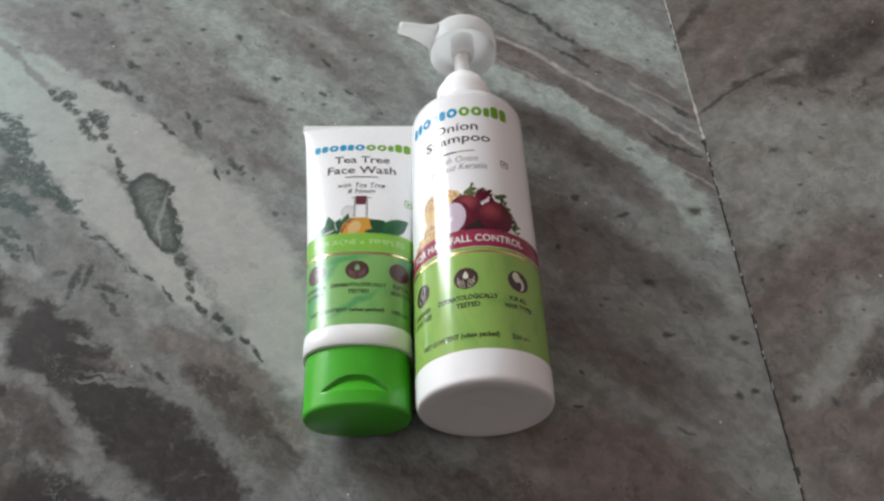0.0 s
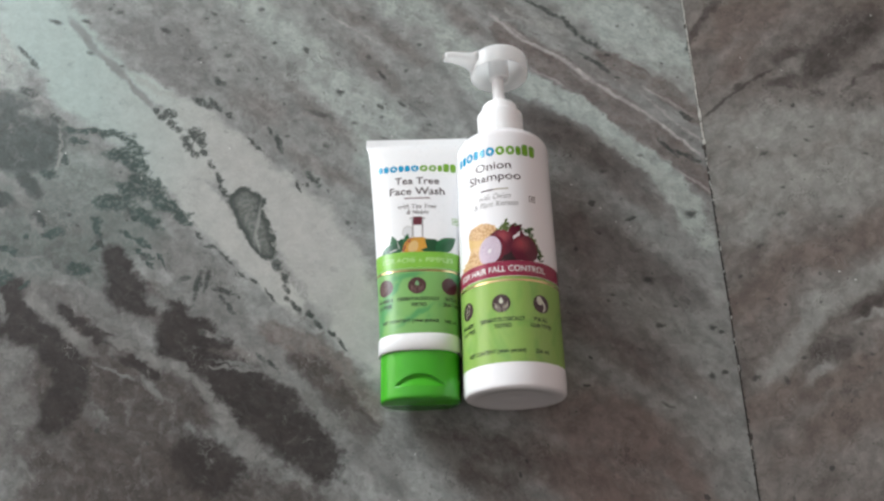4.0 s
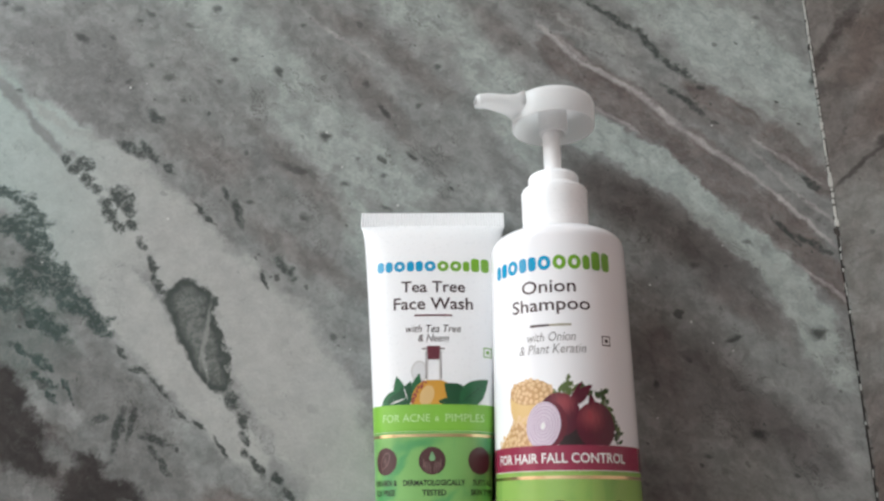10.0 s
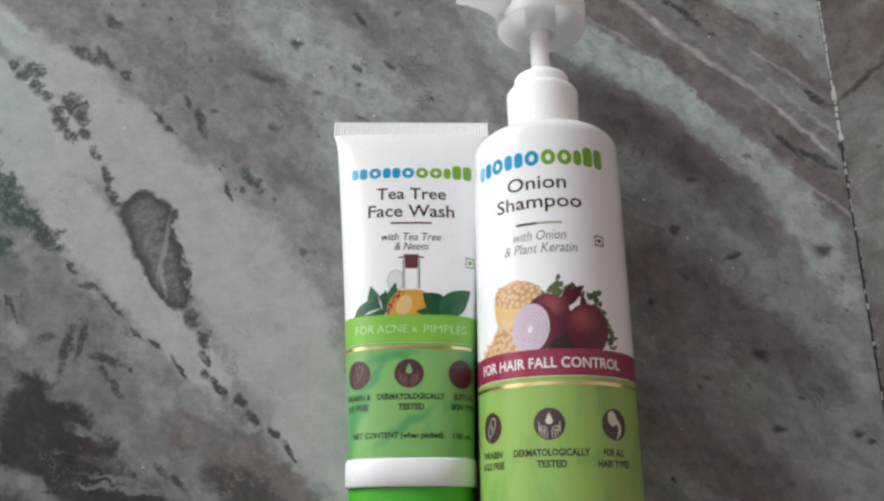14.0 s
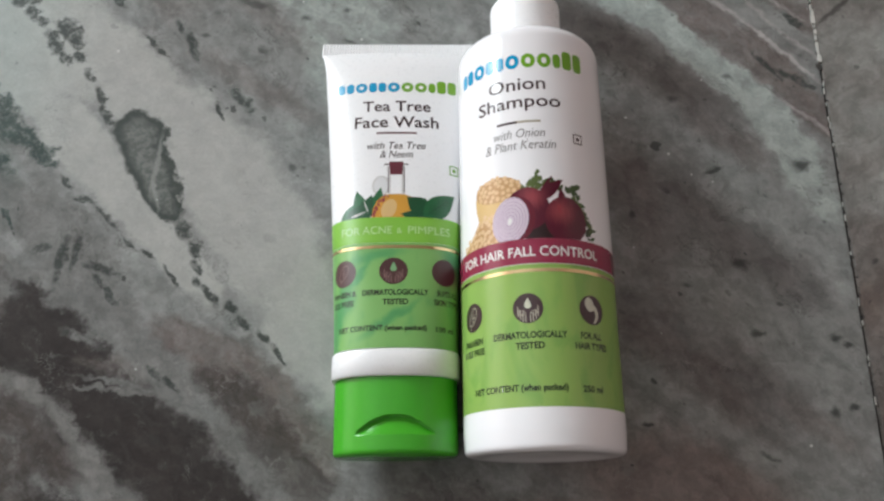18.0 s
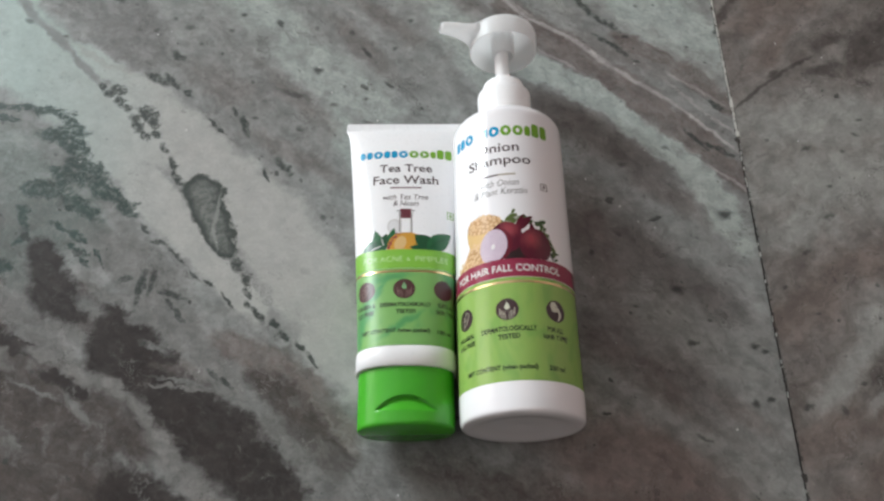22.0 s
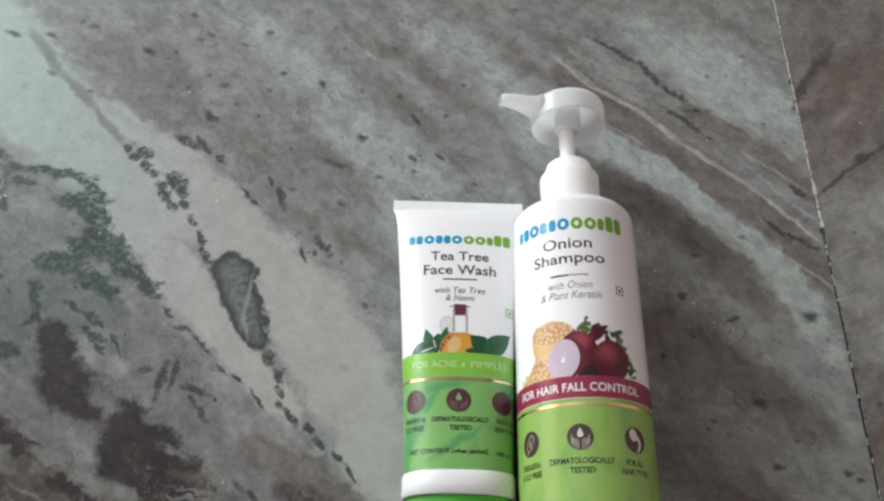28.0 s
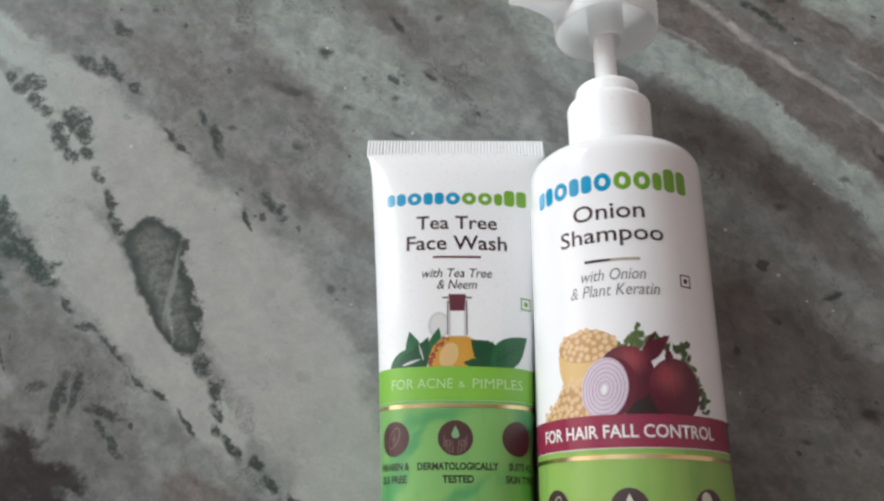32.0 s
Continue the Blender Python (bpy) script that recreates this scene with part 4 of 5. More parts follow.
def shampoo_bottle():
    top = new("shampoo_bottle")
    tagged(top, "white shampoo pump bottle with green and maroon label lying on marble", "shampoo bottle")
    body = rounded([(0.01, 2.0, 0), (15.0, 1.2, 6.0), (21.5, 0.0, 3.0), (25.7, 0.3, 3.8), (26.0, 7.0, 0.3), (RADIUS, 130.0, 2.0), (25.95, 145.0, 4.8), (15.5, 148.8, 3.0), (12.0, 148.0, 0.4), (12.0, 150.5, 0)], 8)
    part("body", lathe(body, 128), WHITE, top, "glossy white plastic", True)
    for name, s0, s1, lift, mat, text in (("label_panel", 12.8, 57.0, 0.05, LABEL_GREEN, "printed green lower label"),
                                          ("label_band", 57.2, 65.4, 0.06, BAND_MAROON, "printed maroon band"),
                                          ("gold_line", 54.4, 55.5, 0.11, GOLD, "thin shiny gold line")):
        part(name, lathe([(RADIUS + lift, s0 + (s1 - s0) * i / 4) for i in range(5)], 128), mat, top, text, True)
    # pump
    collar = rounded([(11.0, 147.6, 0), (13.0, 147.6, 0.5), (13.3, 168.0, 2.0), (10.4, 168.9, 0.3), (10.2, 174.4, 1.4), (7.0, 174.8, 0.3), (4.2, 175.0, 0)], 5)
    part("pump_collar", lathe(collar, 72), WHITE_PUMP, top, "smooth white screw collar", True)
    part("pump_stem", lathe(rounded([(3.5, 170.0, 0), (3.7, 199.6, 0), (4.3, 199.8, 0.2), (4.3, 204.0, 0)]), 40), WHITE_PUMP, top, "thin white stem", True)
    head = pump_head()
    ob = part("pump_head", head, WHITE_HEAD, top, "white round pump head with a tapering nozzle", True)
    ob.matrix_basis = pose(0.0010, 0.0022, 0, 0, NOZZLE_TURN, 0)
    nozzle = part("nozzle", pump_nozzle(), WHITE_HEAD, ob, "tapering white spout", True)
    hole = lathe([(0.05, 0.0), (1.5, 0.0), (1.5, 0.6), (1.1, 0.7)], 20)
    mouth = part("spout_opening", hole, GLASS_INK, ob, "pale round spout mouth")
    mouth.matrix_basis = pose(-34.6 * MM, 200.9 * MM, 0, 0, 0, 90)
    # print
    surf = bottle_surface
    wordmark(top, surf, 48.5, 5.5, 130.0)
    words("title", [("Onion", -0.3, 121.2, 20.0, 4.9), ("Shampoo", -0.1, 113.8, 29.5, 6.2)], INK_BROWN, top, surf, bold=0.09)
    bm = bmesh.new()
    bar(bm, -7.5, -0.5, 106.4, 107.2)
    printed("underline", bm, INK_BROWN, top, surf)
    bm = bmesh.new()
    bar(bm, -0.5, 7.5, 106.4, 107.2)
    printed("underline", bm, INK_BEIGE, top, surf)
    words("subtitle", [("with Onion", 0, 102.7, 17.5, 3.3), ("& Plant Keratin", 0, 98.4, 24.5, 3.3)], INK_GREY, top, surf, shear=0.25)
    veg_mark(top, surf, 20.5, 101.4, 3.6, INK_BROWN)
    words("band_text", [("FOR HAIR FALL CONTROL", 0.3, 61.2, 50.5, 3.3)], INK_WHITE, top, surf, 0.12, bold=0.14)
    for cx in (-20.4, 0.6, 21.6):
        bm = bmesh.new()
        oval(bm, cx, 42.8, 4.75, 4.75, count=40)
        printed("icon", bm, INK_BROWN, top, surf, 0.1, "dark brown round symbol")
    icon_details(top, surf, 0.6, 42.8, 21.0, INK_BEIGE, INK_CREAM)
    words("small_text", [("DERMATOLOGICALLY", 0.6, 34.5, 23.5, 2.2), ("TESTED", 0.8, 31.2, 9.0, 2.2), ("FOR ALL", 20.8, 34.5, 8.0, 2.2), ("HAIR TYPES", 20.8, 31.2, 12.0, 2.2),
                         ("PARABEN", -20.6, 34.5, 10.0, 2.2), ("& SLS FREE", -20.6, 31.2, 11.5, 2.2),
                         ("NET CONTENT (when packed)", -4.0, 18.2, 31.5, 2.7), ("250 ml", 20.2, 18.2, 7.5, 2.1)], INK_GREEN, top, surf, 0.1, bold=0.34)
    onion_picture(top, surf)
    return top


NOZZLE_TURN = 19.0


def pump_head():
    """A shallow cup, open towards the bottle, with a short inner sleeve."""
    profile = rounded([(15.9, 204.6, 0), (16.4, 194.4, 0.2), (17.1, 194.4, 0.4), (17.5, 205.4, 2.4), (12.0, 207.9, 3.0), (0.02, 208.3, 0)], 6)
    inner = rounded([(15.9, 204.6, 0.5), (6.1, 205.2, 0.5), (5.8, 191.6, 0.4), (4.6, 191.6, 0.3), (4.5, 205.4, 0)], 4)
    bm = lathe(list(reversed(inner)) + profile[1:], 80)
    return bm


def pump_nozzle():
    """The spout: a tapering rounded tube out of the head's side, its mouth bent down a little."""
    rows = []
    for f in (0.0, 0.15, 0.3, 0.45, 0.6, 0.75, 0.87, 0.95, 0.985, 1.0):
        x = -15.6 - 19.2 * f
        high = 2.8 + 0.5 * (1 - f) + 2.5 * (1 - f) ** 7
        wide = 7.5 - 4.7 * f ** 0.55
        y = 201.9 + 0.3 * f - 1.3 * max(0.0, f - 0.7) / 0.3
        if f > 0.98:
            high, wide = high * (0.9 if f < 1 else 0.55), wide * (0.9 if f < 1 else 0.55)
        row = []
        for i in range(28):
            a = 2 * math.pi * i / 28
            c, s = math.cos(a), math.sin(a)
            row.append((x * MM, (y + high * math.copysign(abs(s) ** 0.75, s)) * MM, wide * math.copysign(abs(c) ** 0.85, c) * MM))
        rows.append(row)
    return skin(rows, caps=True)


def veg_mark(parent, surface, cx, cy, size, ink):
    bm = bmesh.new()
    h = size / 2
    w = size * 0.11
    for x0, x1, y0, y1 in ((-h, h, -h, -h + w), (-h, h, h - w, h), (-h, -h + w, -h + w, h - w), (h - w, h, -h + w, h - w)):
        bar(bm, cx + x0, cx + x1, cy + y0, cy + y1)
    oval(bm, cx, cy, size * 0.2, size * 0.2, count=16)
    printed("square_mark", bm, ink, parent, surface)


def icon_details(parent, surface, cx, cy, across, pale, white, swirl=True):
    """Leaf, drop over two sets of upright lines, and a swirl, printed inside the round symbols."""
    bm = bmesh.new()
    ring(bm, cx - across, cy + 0.2, 3.2, 1.7, 0.32, 62, 28)
    bar(bm, cx - across - 0.15, cx - across + 0.15, cy - 1.6, cy + 1.4)
    bar(bm, cx - across - 1.5, cx - across - 1.2, cy - 4.0, cy - 2.4)
    bar(bm, cx - across - 0.9, cx - across + 0.9, cy - 0.1, cy + 0.15)
    printed("icon_leaf", bm, pale, parent, surface, 0.15)
    bm = bmesh.new()
    flat_shape(bm, [(cx + x, cy + y) for x, y in ((0.0, 3.4), (-0.9, 1.6), (-1.15, 0.7), (-0.6, -0.1), (0.6, -0.1), (1.15, 0.7), (0.9, 1.6))])
    printed("icon_drop", bm, white, parent, surface, 0.15)
    bm = bmesh.new()
    for side in (-1, 1):
        for x, y0, y1 in ((0.75, -4.3, -2.0), (1.6, -4.2, -1.2), (2.4, -3.6, -0.4), (3.1, -2.6, 0.7)):
            bar(bm, cx + side * x - 0.16, cx + side * x + 0.16, cy + y0, cy + y1)
        ring(bm, cx + side * 1.9, cy - 1.4, 1.2, 0.8, 0.26, 0, 14)
    printed("icon_lines", bm, pale, parent, surface, 0.15)
    if not swirl:
        return
    bm = bmesh.new()
    ox = cx + across
    oval(bm, ox - 0.9, cy + 1.7, 1.7, 2.3, 12)
    flat_shape(bm, [(ox + x, cy + y) for x, y in ((0.7, 1.9), (1.9, 0.9), (2.6, -0.8), (2.3, -2.6), (1.1, -4.0), (0.0, -4.3), (0.9, -3.2), (1.3, -1.8), (1.2, -0.6), (0.6, 0.2))])
    printed("icon_swirl", bm, white, parent, surface, 0.15)


def onion_picture(parent, surface):
    """Printed still life: bowl of chickpeas, cut onion, two onions, herbs."""
    rng = random.Random(3)
    base = 65.4

    def shape(name, material, lift, draw):
        bm = bmesh.new()
        draw(bm)
        # keep the print above the maroon band
        bmesh.ops.bisect_plane(bm, geom=[*bm.verts, *bm.edges, *bm.faces], plane_co=(0, base, 0), plane_no=(0, -1, 0), clear_outer=True)
        printed(name, bm, material, parent, surface, lift)

    def sprays(count, x0, x1, y0, y1, lean0, lean1):
        rows = [k / (count - 1) for k in range(count)]
        return [(x0 + (x1 - x0) * f + rng.uniform(-1, 1), y0 + (y1 - y0) * f + rng.uniform(-1.2, 1.0), rng.uniform(1.5, 3.0), rng.uniform(0.9, 1.8), rng.uniform(lean0, lean1)) for f in rows]

    def spray(bm, *args):
        for x, y, length, wide, lean in sprays(*args):
            leaf(bm, x, y, length, wide, lean, 0.3)

    shape("printed_herb", PARSLEY, 0.05, lambda bm: (spray(bm, 22, -1, 9, 82, 83, 20, 160), spray(bm, 10, 4, 6, 84, 87, 30, 150)))
    shape("printed_herb", HERB_MID, 0.05, lambda bm: (spray(bm, 12, 8, 12, 84, 82, 20, 110), spray(bm, 12, 15.5, 18, 81, 83, 20, 120)))
    shape("printed_herb", HERB_MID, 0.05, lambda bm: spray(bm, 28, 17, 24, 80, 67, -10, 110))
    shape("printed_herb", PARSLEY, 0.06, lambda bm: spray(bm, 14, 17, 23, 79, 68, 0, 100))
    shape("printed_herb", HERB_DARK, 0.07, lambda bm: spray(bm, 26, 15, 23, 77, 66, -30, 90))
    shape("printed_bowl", WOOD_INK, 0.07, lambda bm: flat_shape(bm, [(-17.5, 82.4), (-17.2, 78), (-15.8, 73.5), (-13, 71), (-4, 71), (-1.5, 74), (0.5, 82.4)]))
    shape("printed_bowl_shade", PEA_DARK, 0.075, lambda bm: flat_shape(bm, [(-15.8, 73.5), (-13, 71), (-4, 71), (-3.4, 72.6), (-8, 72.4), (-13, 73.4)]))
    shape("printed_filling_shade", PEA_DARK, 0.08, lambda bm: oval(bm, -8.6, 83.6, 8.6, 4.4))

    def scatter(bm, pick, tries, apart):
        """Separate peas: each keeps its distance from those before."""
        placed = []
        for _ in range(tries):
            x, y = pick()
            if all((x - u) ** 2 + (y - v) ** 2 > apart ** 2 for u, v in placed):
                placed.append((x, y))
                oval(bm, x, y, rng.uniform(0.5, 0.62) * apart, rng.uniform(0.46, 0.56) * apart, rng.uniform(0, 90), 10)

    def on_heap():
        a, r = rng.uniform(0, 6.28), math.sqrt(rng.uniform(0, 1))
        return -8.6 + 8.2 * r * math.cos(a), 84.0 + 4.2 * r * math.sin(a)

    def on_table():
        f = rng.uniform(0, 1)
        return -25 + 18 * f, 65 + rng.uniform(0, 1) * (1.5 + 9 * min(1, 1.6 * f))

    def heap(bm):
        scatter(bm, on_heap, 900, 1.4)

    shape("printed_bowl_filling", PEA, 0.11, heap)
    shape("printed_spill_shade", PEA_DARK, 0.08, lambda bm: flat_shape(bm, [(-25, 65.4), (-22, 67.5), (-19, 70), (-17, 73), (-13, 74), (-8, 70), (-6, 65.4)]))

    def spill(bm):
        scatter(bm, on_table, 900, 1.45)

    shape("printed_spill", PEA, 0.11, spill)
    shape("printed_onion", ONION_BACK, 0.10, lambda bm: (oval(bm, 1.8, 75.6, 7.2, 7.4), leaf(bm, 5.0, 78.4, 11.5, 4.2, 40), leaf(bm, 5.5, 79.5, 9.0, 1.6, 58)))
    shape("printed_shadow", ONION_BLACK, 0.09, lambda bm: flat_shape(bm, [(1, 65.4), (2.5, 73), (9, 74), (11, 65.4)]))
    shape("printed_onion", ONION_FRONT, 0.12, lambda bm: (oval(bm, 14.4, 71.8, 7.2, 8.0, 8), leaf(bm, 13.4, 77.6, 5.0, 2.4, 96)))
    shape("printed_onion_shine", ONION_LIGHT, 0.15, lambda bm: oval(bm, 12.2, 75.4, 0.7, 1.7, 12))
    shape("printed_onion_skin", ONION_DARK, 0.12, lambda bm: oval(bm, -2.6, 72.2, 6.9, 8.2, -14))
    shape("printed_onion_half", ONION_FLESH, 0.15, lambda bm: oval(bm, -4.0, 72.2, 6.1, 8.0, -14))
    shape("printed_onion_ring", ONION_RING, 0.18, lambda bm: [ring(bm, -4.0 + 0.2 * k, 72.0, 6.0 * k, 7.9 * k, 0.2, -14) for k in (0.99, 0.84, 0.7, 0.55, 0.4, 0.26)])
    shape("printed_onion_core", INK_WHITE, 0.18, lambda bm: oval(bm, -4.0, 71.8, 0.7, 1.2, -14))


bottle = shampoo_bottle()
bottle.matrix_basis = pose(0.0172, -0.1692, RADIUS * MM + 0.0001, 0, 0, 0.92)


# ---- face wash tube ----
SLEEVE, SEAL, TUBE = 33.5, 158.8, 166.3


def tube_section(s):
    """Half width, half depth and height of the middle of the tube at s millimetres from the cap's end."""
    f = min(1.0, max(0.0, (s - SLEEVE) / (SEAL - SLEEVE)))
    wide = 21.3 + 7.7 * f ** 1.3 + 1.7 * f ** 30
    deep = 0.55 + 15.4 * (1 - f) ** 0.42
    return wide, deep, deep + 5.6 * f ** 3


def tube_outline(s, a, lift=0.0):
    """A point of the tube's section at the angle a from the top: a rounded box near the cap, a flat lens at the seal."""
    wide, deep, mid = tube_section(s)
    full = 1.0 - 0.2 * min(1.0, (SEAL - s) / 60.0)
    c, sn = math.cos(a), math.sin(a)
    return (wide + lift) * math.copysign(abs(sn) ** full, sn), mid + (deep + lift) * math.copysign(abs(c) ** full, c)


def tube_surface(u, s, lift):
    x, z = tube_outline(s, 0.0, lift)
    arc, steps = 0.0, 60
    for i in range(1, steps + 1):
        nx, nz = tube_outline(s, (i / steps) ** 1.4 * math.pi / 2, lift)
        step = math.hypot(nx - x, nz - z)
        if arc + step >= abs(u) or i == steps:
            k = (abs(u) - arc) / step
            x, z = x + (nx - x) * k, z + (nz - z) * k
            break
        x, z, arc = nx, nz, arc + step
    return math.copysign(x, u), s, z


def tube_rows(stops, lift=0.0, around=128):
    rows = []
    for s in stops:
        ring_points = [tube_outline(s, 2 * math.pi * i / around, lift) for i in range(around)]
        rows.append([(x * MM, s * MM, z * MM) for x, z in ring_points])
    return rows


def spread(a, b, count):
    return [a + (b - a) * i / count for i in range(count + 1)]


def tube_cap():
    """Oval flip-top cap with a crescent thumb notch in its front."""
    around = 160
    wide, deep, mid = 20.8, 15.4, 15.95
    rows = []
    for s in [0.0, 0.15, 0.5, 1.2] + spread(2.0, 24.4, 90) + [24.8, 25.0]:
        edge = 0.0
        if s < 1.2:
            edge = 0.9 * (1 - s / 1.2) ** 2
        if s > 24.4:
            edge = 0.5 * (s - 24.4) / 0.6
        row = []
        for i in range(around):
            a = 2 * math.pi * i / around
            c, sn = math.cos(a), math.sin(a)
            x = (wide - edge) * math.copysign(abs(sn) ** 0.9, sn)
            z = (deep - edge) * math.copysign(abs(c) ** 0.9, c)
            if c > 0 and abs(x) < 13.0:
                high = 6.0 + 6.2 * (1 - (x / 13.0) ** 2)
                if 6.0 < s < high:
                    z -= 1.9 * (s - 6.0) / max(high - 6.0, 0.5) * min(1.0, (high - 6.0) / 2.0)
            row.append((x * MM, s * MM, (mid + z) * MM))
        rows.append(row)
    bm = skin(rows, caps=False)
    bm.verts.ensure_lookup_table()
    bm.faces.new([bm.verts[i] for i in range(around)])
    return bm


def face_wash_tube():
    top = new("face_wash_tube")
    tagged(top, "white and green face wash tube with green cap lying on marble", "tube")
    part("sleeve", skin(tube_rows(spread(SLEEVE, 120, 30) + spread(121.5, SEAL, 40))), WHITE_TUBE, top, "soft white plastic sleeve", True)
    part("crimped_seal", crimp(), WHITE_TUBE, top, "flat ribbed white seal")
    ob = part("cap", tube_cap(), CAP_GREEN, top, "bright green flip cap with a crescent thumb notch", True)
    rows = []
    for s, g in ((24.6, -1.2), (24.6, 0.2), (25.0, 0.55), (29.0, 0.6), (32.8, 0.55), (33.3, 0.2), (33.5, -0.4)):
        rows += tube_rows([SLEEVE], g)
        rows[-1] = [(x, s * MM, z) for x, y, z in rows[-1]]
    part("shoulder_ring", skin(rows), WHITE_TUBE, top, "white shoulder ring above the cap", True)
    for name, s0, s1, lift, mat, text in (("label_panel", 33.6, 71.2, 0.05, TUBE_GREEN, "printed green leaf pattern"),
                                          ("label_band", 71.3, 81.2, 0.06, BAND_GREEN, "printed lime green band"),
                                          ("gold_line", 69.2, 70.3, 0.12, GOLD, "thin shiny gold line")):
        part(name, skin(tube_rows(spread(s0, s1, 10), lift)), mat if mat is GOLD else satin(mat), top, text, True)
    surf = tube_surface
    wordmark(top, surf, 46.0, 4.6, 137.4)
    words("title", [("Tea Tree", 0, 128.4, 25.5, 4.8), ("Face Wash", 0, 121.2, 31.5, 5.0)], INK_BROWN, top, surf, bold=0.12)
    bm = bmesh.new()
    bar(bm, -7.4, 7.4, 115.9, 116.6)
    printed("underline", bm, CORK, top, surf)
    words("subtitle", [("with Tea Tree", 0, 110.8, 21.5, 3.0), ("& Neem", 0, 107.0, 12.0, 3.0)], INK_BROWN, top, surf, shear=0.25)
    veg_mark(top, surf, 21.8, 101.6, 4.0, LOGO_GREEN)
    words("band_text", [("FOR ACNE", -10.6, 76.2, 18.4, 2.9), ("PIMPLES", 12.0, 76.2, 15.4, 2.9)], INK_PALE_LIME, top, surf, 0.12)
    words("band_text", [("&", 1.2, 75.9, 1.8, 1.9)], INK_PALE_LIME, top, surf, 0.12)
    for cx in (-18.6, -0.7, 17.4):
        bm = bmesh.new()
        oval(bm, cx, 60.7, 4.9, 4.9, count=40)
        printed("icon", bm, CORK_DARK, top, surf, 0.1, "dark brown round symbol")
    icon_details(top, surf, -0.7, 60.7, 18.0, INK_ROSE, INK_GREEN_LIGHT, False)
    words("small_text", [("DERMATOLOGICALLY", 0, 53.0, 22.5, 2.1), ("TESTED", 0, 49.6, 8.6, 2.1), ("SUITS ALL", 19.0, 53.0, 9.5, 2.1), ("SKIN TYPES", 19.0, 49.6, 11.5, 2.1),
                         ("PARABEN &", -19.0, 53.0, 11.0, 2.1), ("SLS FREE", -19.0, 49.6, 9.5, 2.1),
                         ("NET CONTENT (when packed)", -5.0, 40.2, 31.0, 2.5), ("100 ml", 17.5, 40.2, 7.5, 2.0)], INK_GREEN, top, surf, 0.1, bold=0.34)
    oil_picture(top, surf)
    return top


INK_PALE_LIME = plastic("printed_pale_lime", (0.5, 0.72, 0.36), 0.3, 0.02)
CORK_DARK = plastic("printed_brown_disc", (0.075, 0.03, 0.03), 0.16, 0.05)
INK_GREEN_LIGHT = plastic("printed_light_green", (0.2, 0.42, 0.2), 0.16, 0.05)


def crimp():
    """The flat end, drooping a little: fine peaked ribs across its width."""
    bm = bmesh.new()
    wide, deep, mid = tube_section(SEAL)
    count = 54
    step = 2 * wide / count

    def droop(s):
        return mid - 0.38 * (s - SEAL)

    ends = (SEAL + 0.3, TUBE - 0.2)
    for i in range(count):
        x = -wide + step * (i + 0.5)
        for side in (1, -1):
            rows = [[bm.verts.new((px * MM, s * MM, (droop(s) + side * h) * MM)) for px, h in ((x - 0.46 * step, 0.2), (x - 0.12 * step, 0.72), (x + 0.12 * step, 0.72), (x + 0.46 * step, 0.2))] for s in ends]
            for k in range(3):
                bm.faces.new((rows[0][k], rows[0][k + 1], rows[1][k + 1], rows[1][k]))
            for row in rows:
                bm.faces.new(row)
    sheet = [(-wide, 0.3), (wide, 0.3), (wide, -0.3), (-wide, -0.3)]
    rows = [[bm.verts.new((px * MM, s * MM, (droop(s) + h) * MM)) for px, h in sheet] for s in (SEAL - 0.4, TUBE)]
    for k in range(4):
        bm.faces.new((rows[0][k], rows[0][(k + 1) % 4], rows[1][(k + 1) % 4], rows[1][k]))
    for row in rows:
        bm.faces.new(row)
    return bm


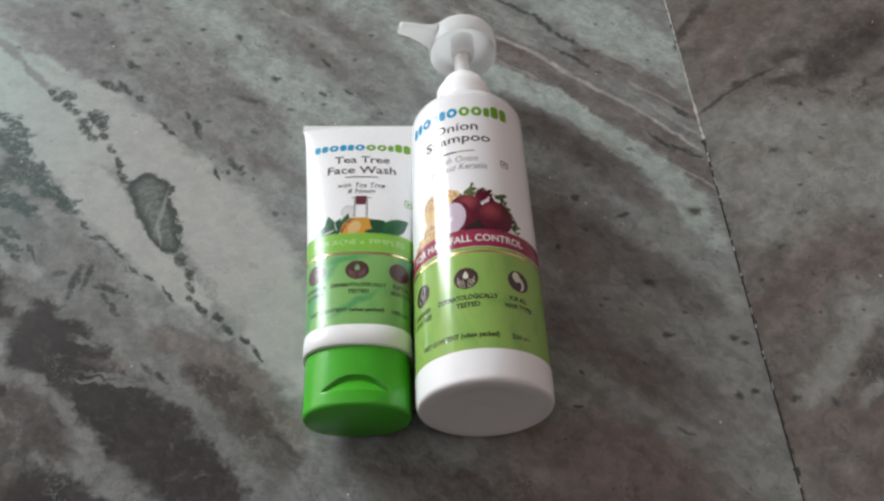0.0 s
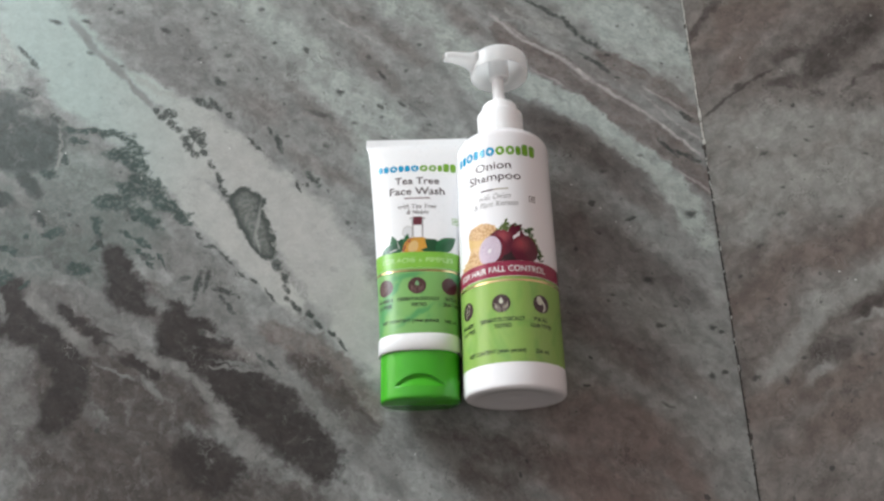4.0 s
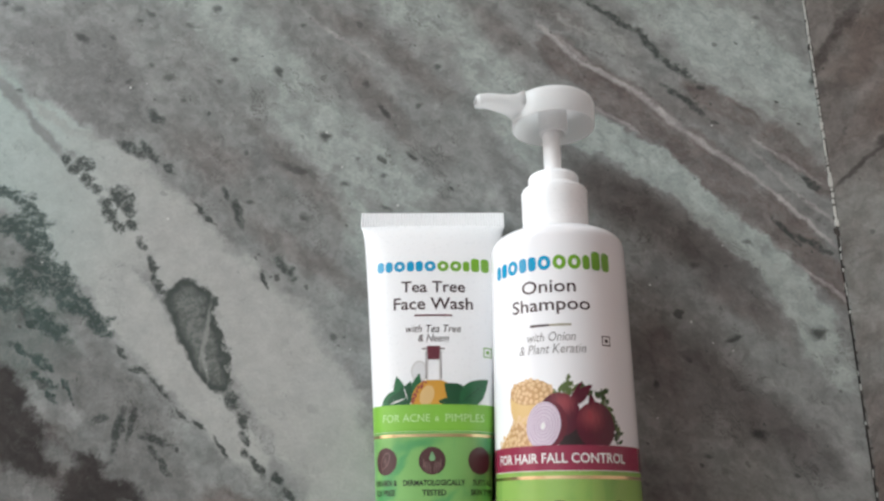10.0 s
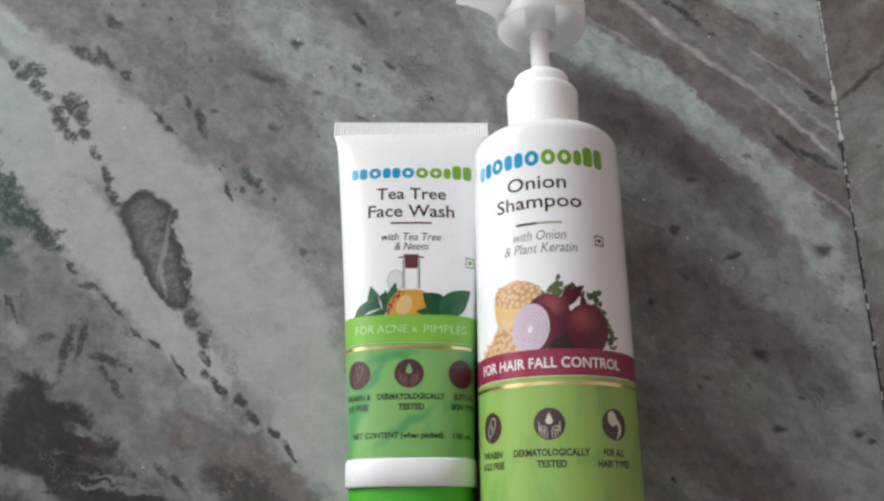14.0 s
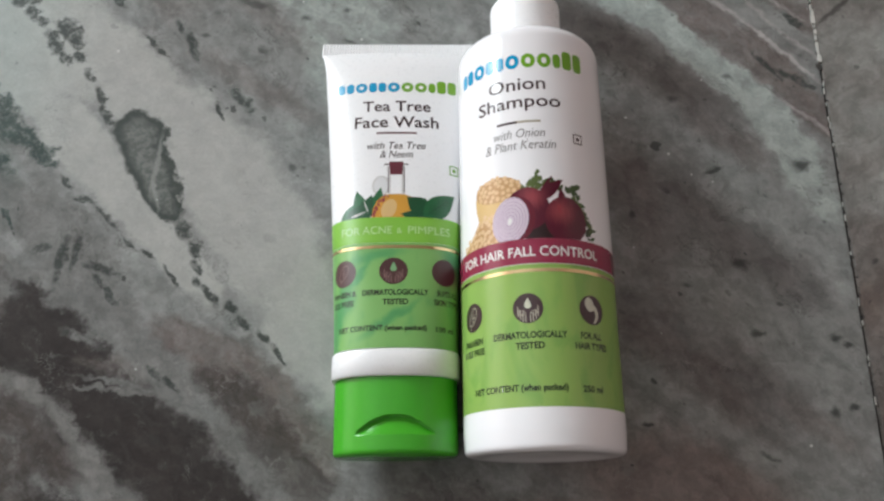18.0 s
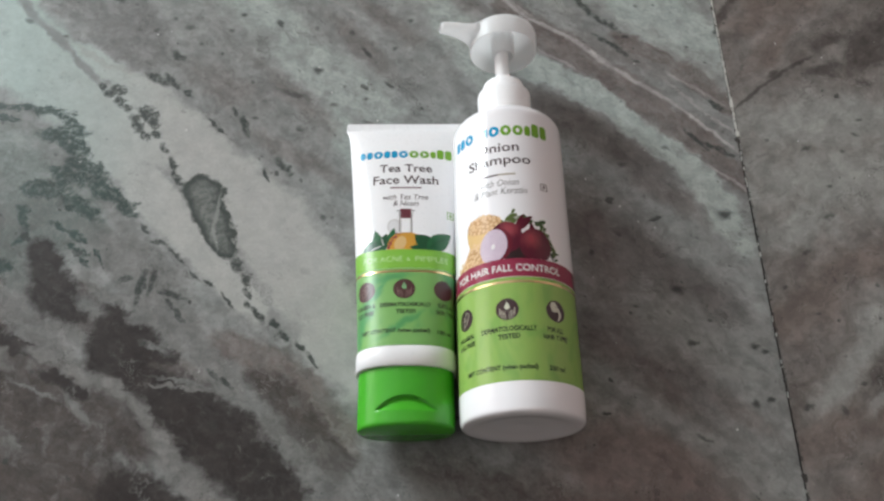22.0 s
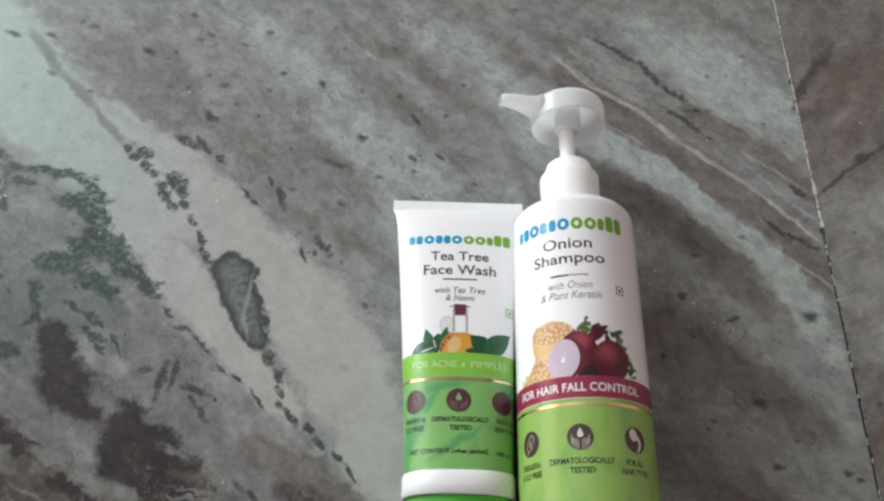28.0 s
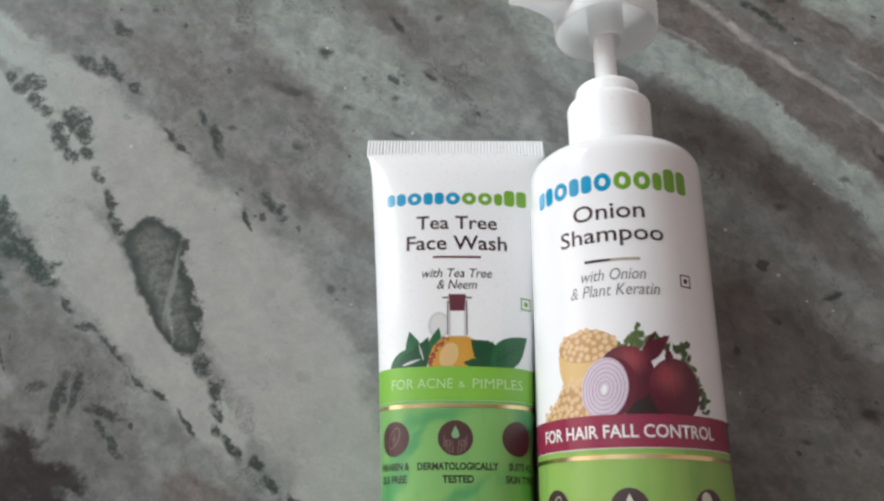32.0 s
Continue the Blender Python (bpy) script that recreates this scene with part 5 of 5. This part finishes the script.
def oil_picture(parent, surface):
    """Printed oil flask among leaves above the lime band."""
    base = 81.2

    def shape(name, material, lift, draw):
        bm = bmesh.new()
        draw(bm)
        bmesh.ops.bisect_plane(bm, geom=[*bm.verts, *bm.edges, *bm.faces], plane_co=(0, base, 0), plane_no=(0, -1, 0), clear_outer=True)
        printed(name, bm, material, parent, surface, lift)

    d = -1.2
    shape("printed_handle_fill", INK_PALE, 0.04, lambda bm: oval(bm, -5.4, 95.0 + d, 3.0, 4.0))
    shape("printed_handle", GLASS_INK, 0.05, lambda bm: ring(bm, -5.4, 95.0 + d, 3.2, 4.2, 0.7))
    shape("printed_flask_neck", GLASS_INK, 0.07, lambda bm: (bar(bm, -2.7, -2.0, 90.5 + d, 103 + d), bar(bm, 2.0, 2.7, 90.5 + d, 103 + d), bar(bm, -2.0, 2.0, 91.2 + d, 91.8 + d)))
    shape("printed_cork", CORK, 0.10, lambda bm: flat_shape(bm, [(-2.2, 99.6 + d), (2.2, 99.6 + d), (2.6, 105.0 + d), (-2.6, 105.0 + d)]))
    shape("printed_rim", INK_BROWN, 0.09, lambda bm: (bar(bm, -4.4, 4.4, 103.6 + d, 104.1 + d), bar(bm, -3.0, -2.7, 92 + d, 103 + d), bar(bm, 2.7, 3.0, 92 + d, 103 + d)))
    shape("printed_leaf_back", LEAF_MID, 0.06, lambda bm: (leaf(bm, -11.5, 81, 11.5, 5.2, 104), leaf(bm, -8, 81, 12.5, 4.6, 78), leaf(bm, -20.5, 80.4, 13, 5.2, 34)))
    shape("printed_leaf_front", LEAF_DARK, 0.09, lambda bm: (leaf(bm, -12.5, 80.5, 10.5, 4.6, 68), leaf(bm, -15.5, 80.8, 8.5, 3.2, 30), leaf(bm, -9.5, 80.5, 8.0, 4.4, 112), leaf(bm, -17.5, 80.4, 7.5, 3.4, 52)))
    shape("printed_oil", AMBER, 0.10, lambda bm: flat_shape(bm, [(-8.5, 81.2), (-8.2, 84.5), (-7.0, 87.4), (-5, 89.4), (-2.8, 90.3), (3, 90.3), (5.6, 89.2), (7.6, 86.5), (8.5, 81.2)]))
    shape("printed_oil_gleam", WOOD_INK, 0.115, lambda bm: oval(bm, -2.5, 84.5, 2.6, 4.0, -20))
    rng = random.Random(9)
    shape("printed_oil_speck", ONION_LIGHT, 0.13, lambda bm: [oval(bm, -8.0 + 4.5 * f * f + rng.uniform(-0.2, 0.9), 81.8 + 8 * f + rng.uniform(-0.7, 0.7), rng.uniform(0.25, 0.55), rng.uniform(0.25, 0.5), 0, 8) for f in [k / 26 for k in range(27)]])
    shape("printed_leaf_front", LEAF_DARK, 0.14, lambda bm: (leaf(bm, 12.0, 82.4, 10.5, 7.6, 140, 0.06), leaf(bm, 13.0, 80.8, 11.5, 5.4, 172, 0.1), leaf(bm, 10.0, 81.0, 9, 4.6, 28)))
    shape("printed_leaf_back", LEAF_MID, 0.16, lambda bm: leaf(bm, 9.8, 81.2, 15.5, 8.8, 39))
    shape("printed_leaf_rib", LEAF_DARK, 0.19, lambda bm: [leaf(bm, 10.0, 81.4, 13.0, 0.5, 39)] + [leaf(bm, 10.2 + 1.55 * k, 81.6 + 1.26 * k, 3.6, 0.3, 39 + side * 38) for k in range(1, 6) for side in (-1, 1)])
    shape("printed_leaf_gleam", GLASS_INK, 0.12, lambda bm: (leaf(bm, -16.5, 81.6, 6.5, 0.8, 18), leaf(bm, -9.8, 83.0, 5.5, 0.5, 108)))


tube = face_wash_tube()
tube.matrix_basis = pose(-0.0308, -0.1689, 0.0001, 0, 0, 1.39)
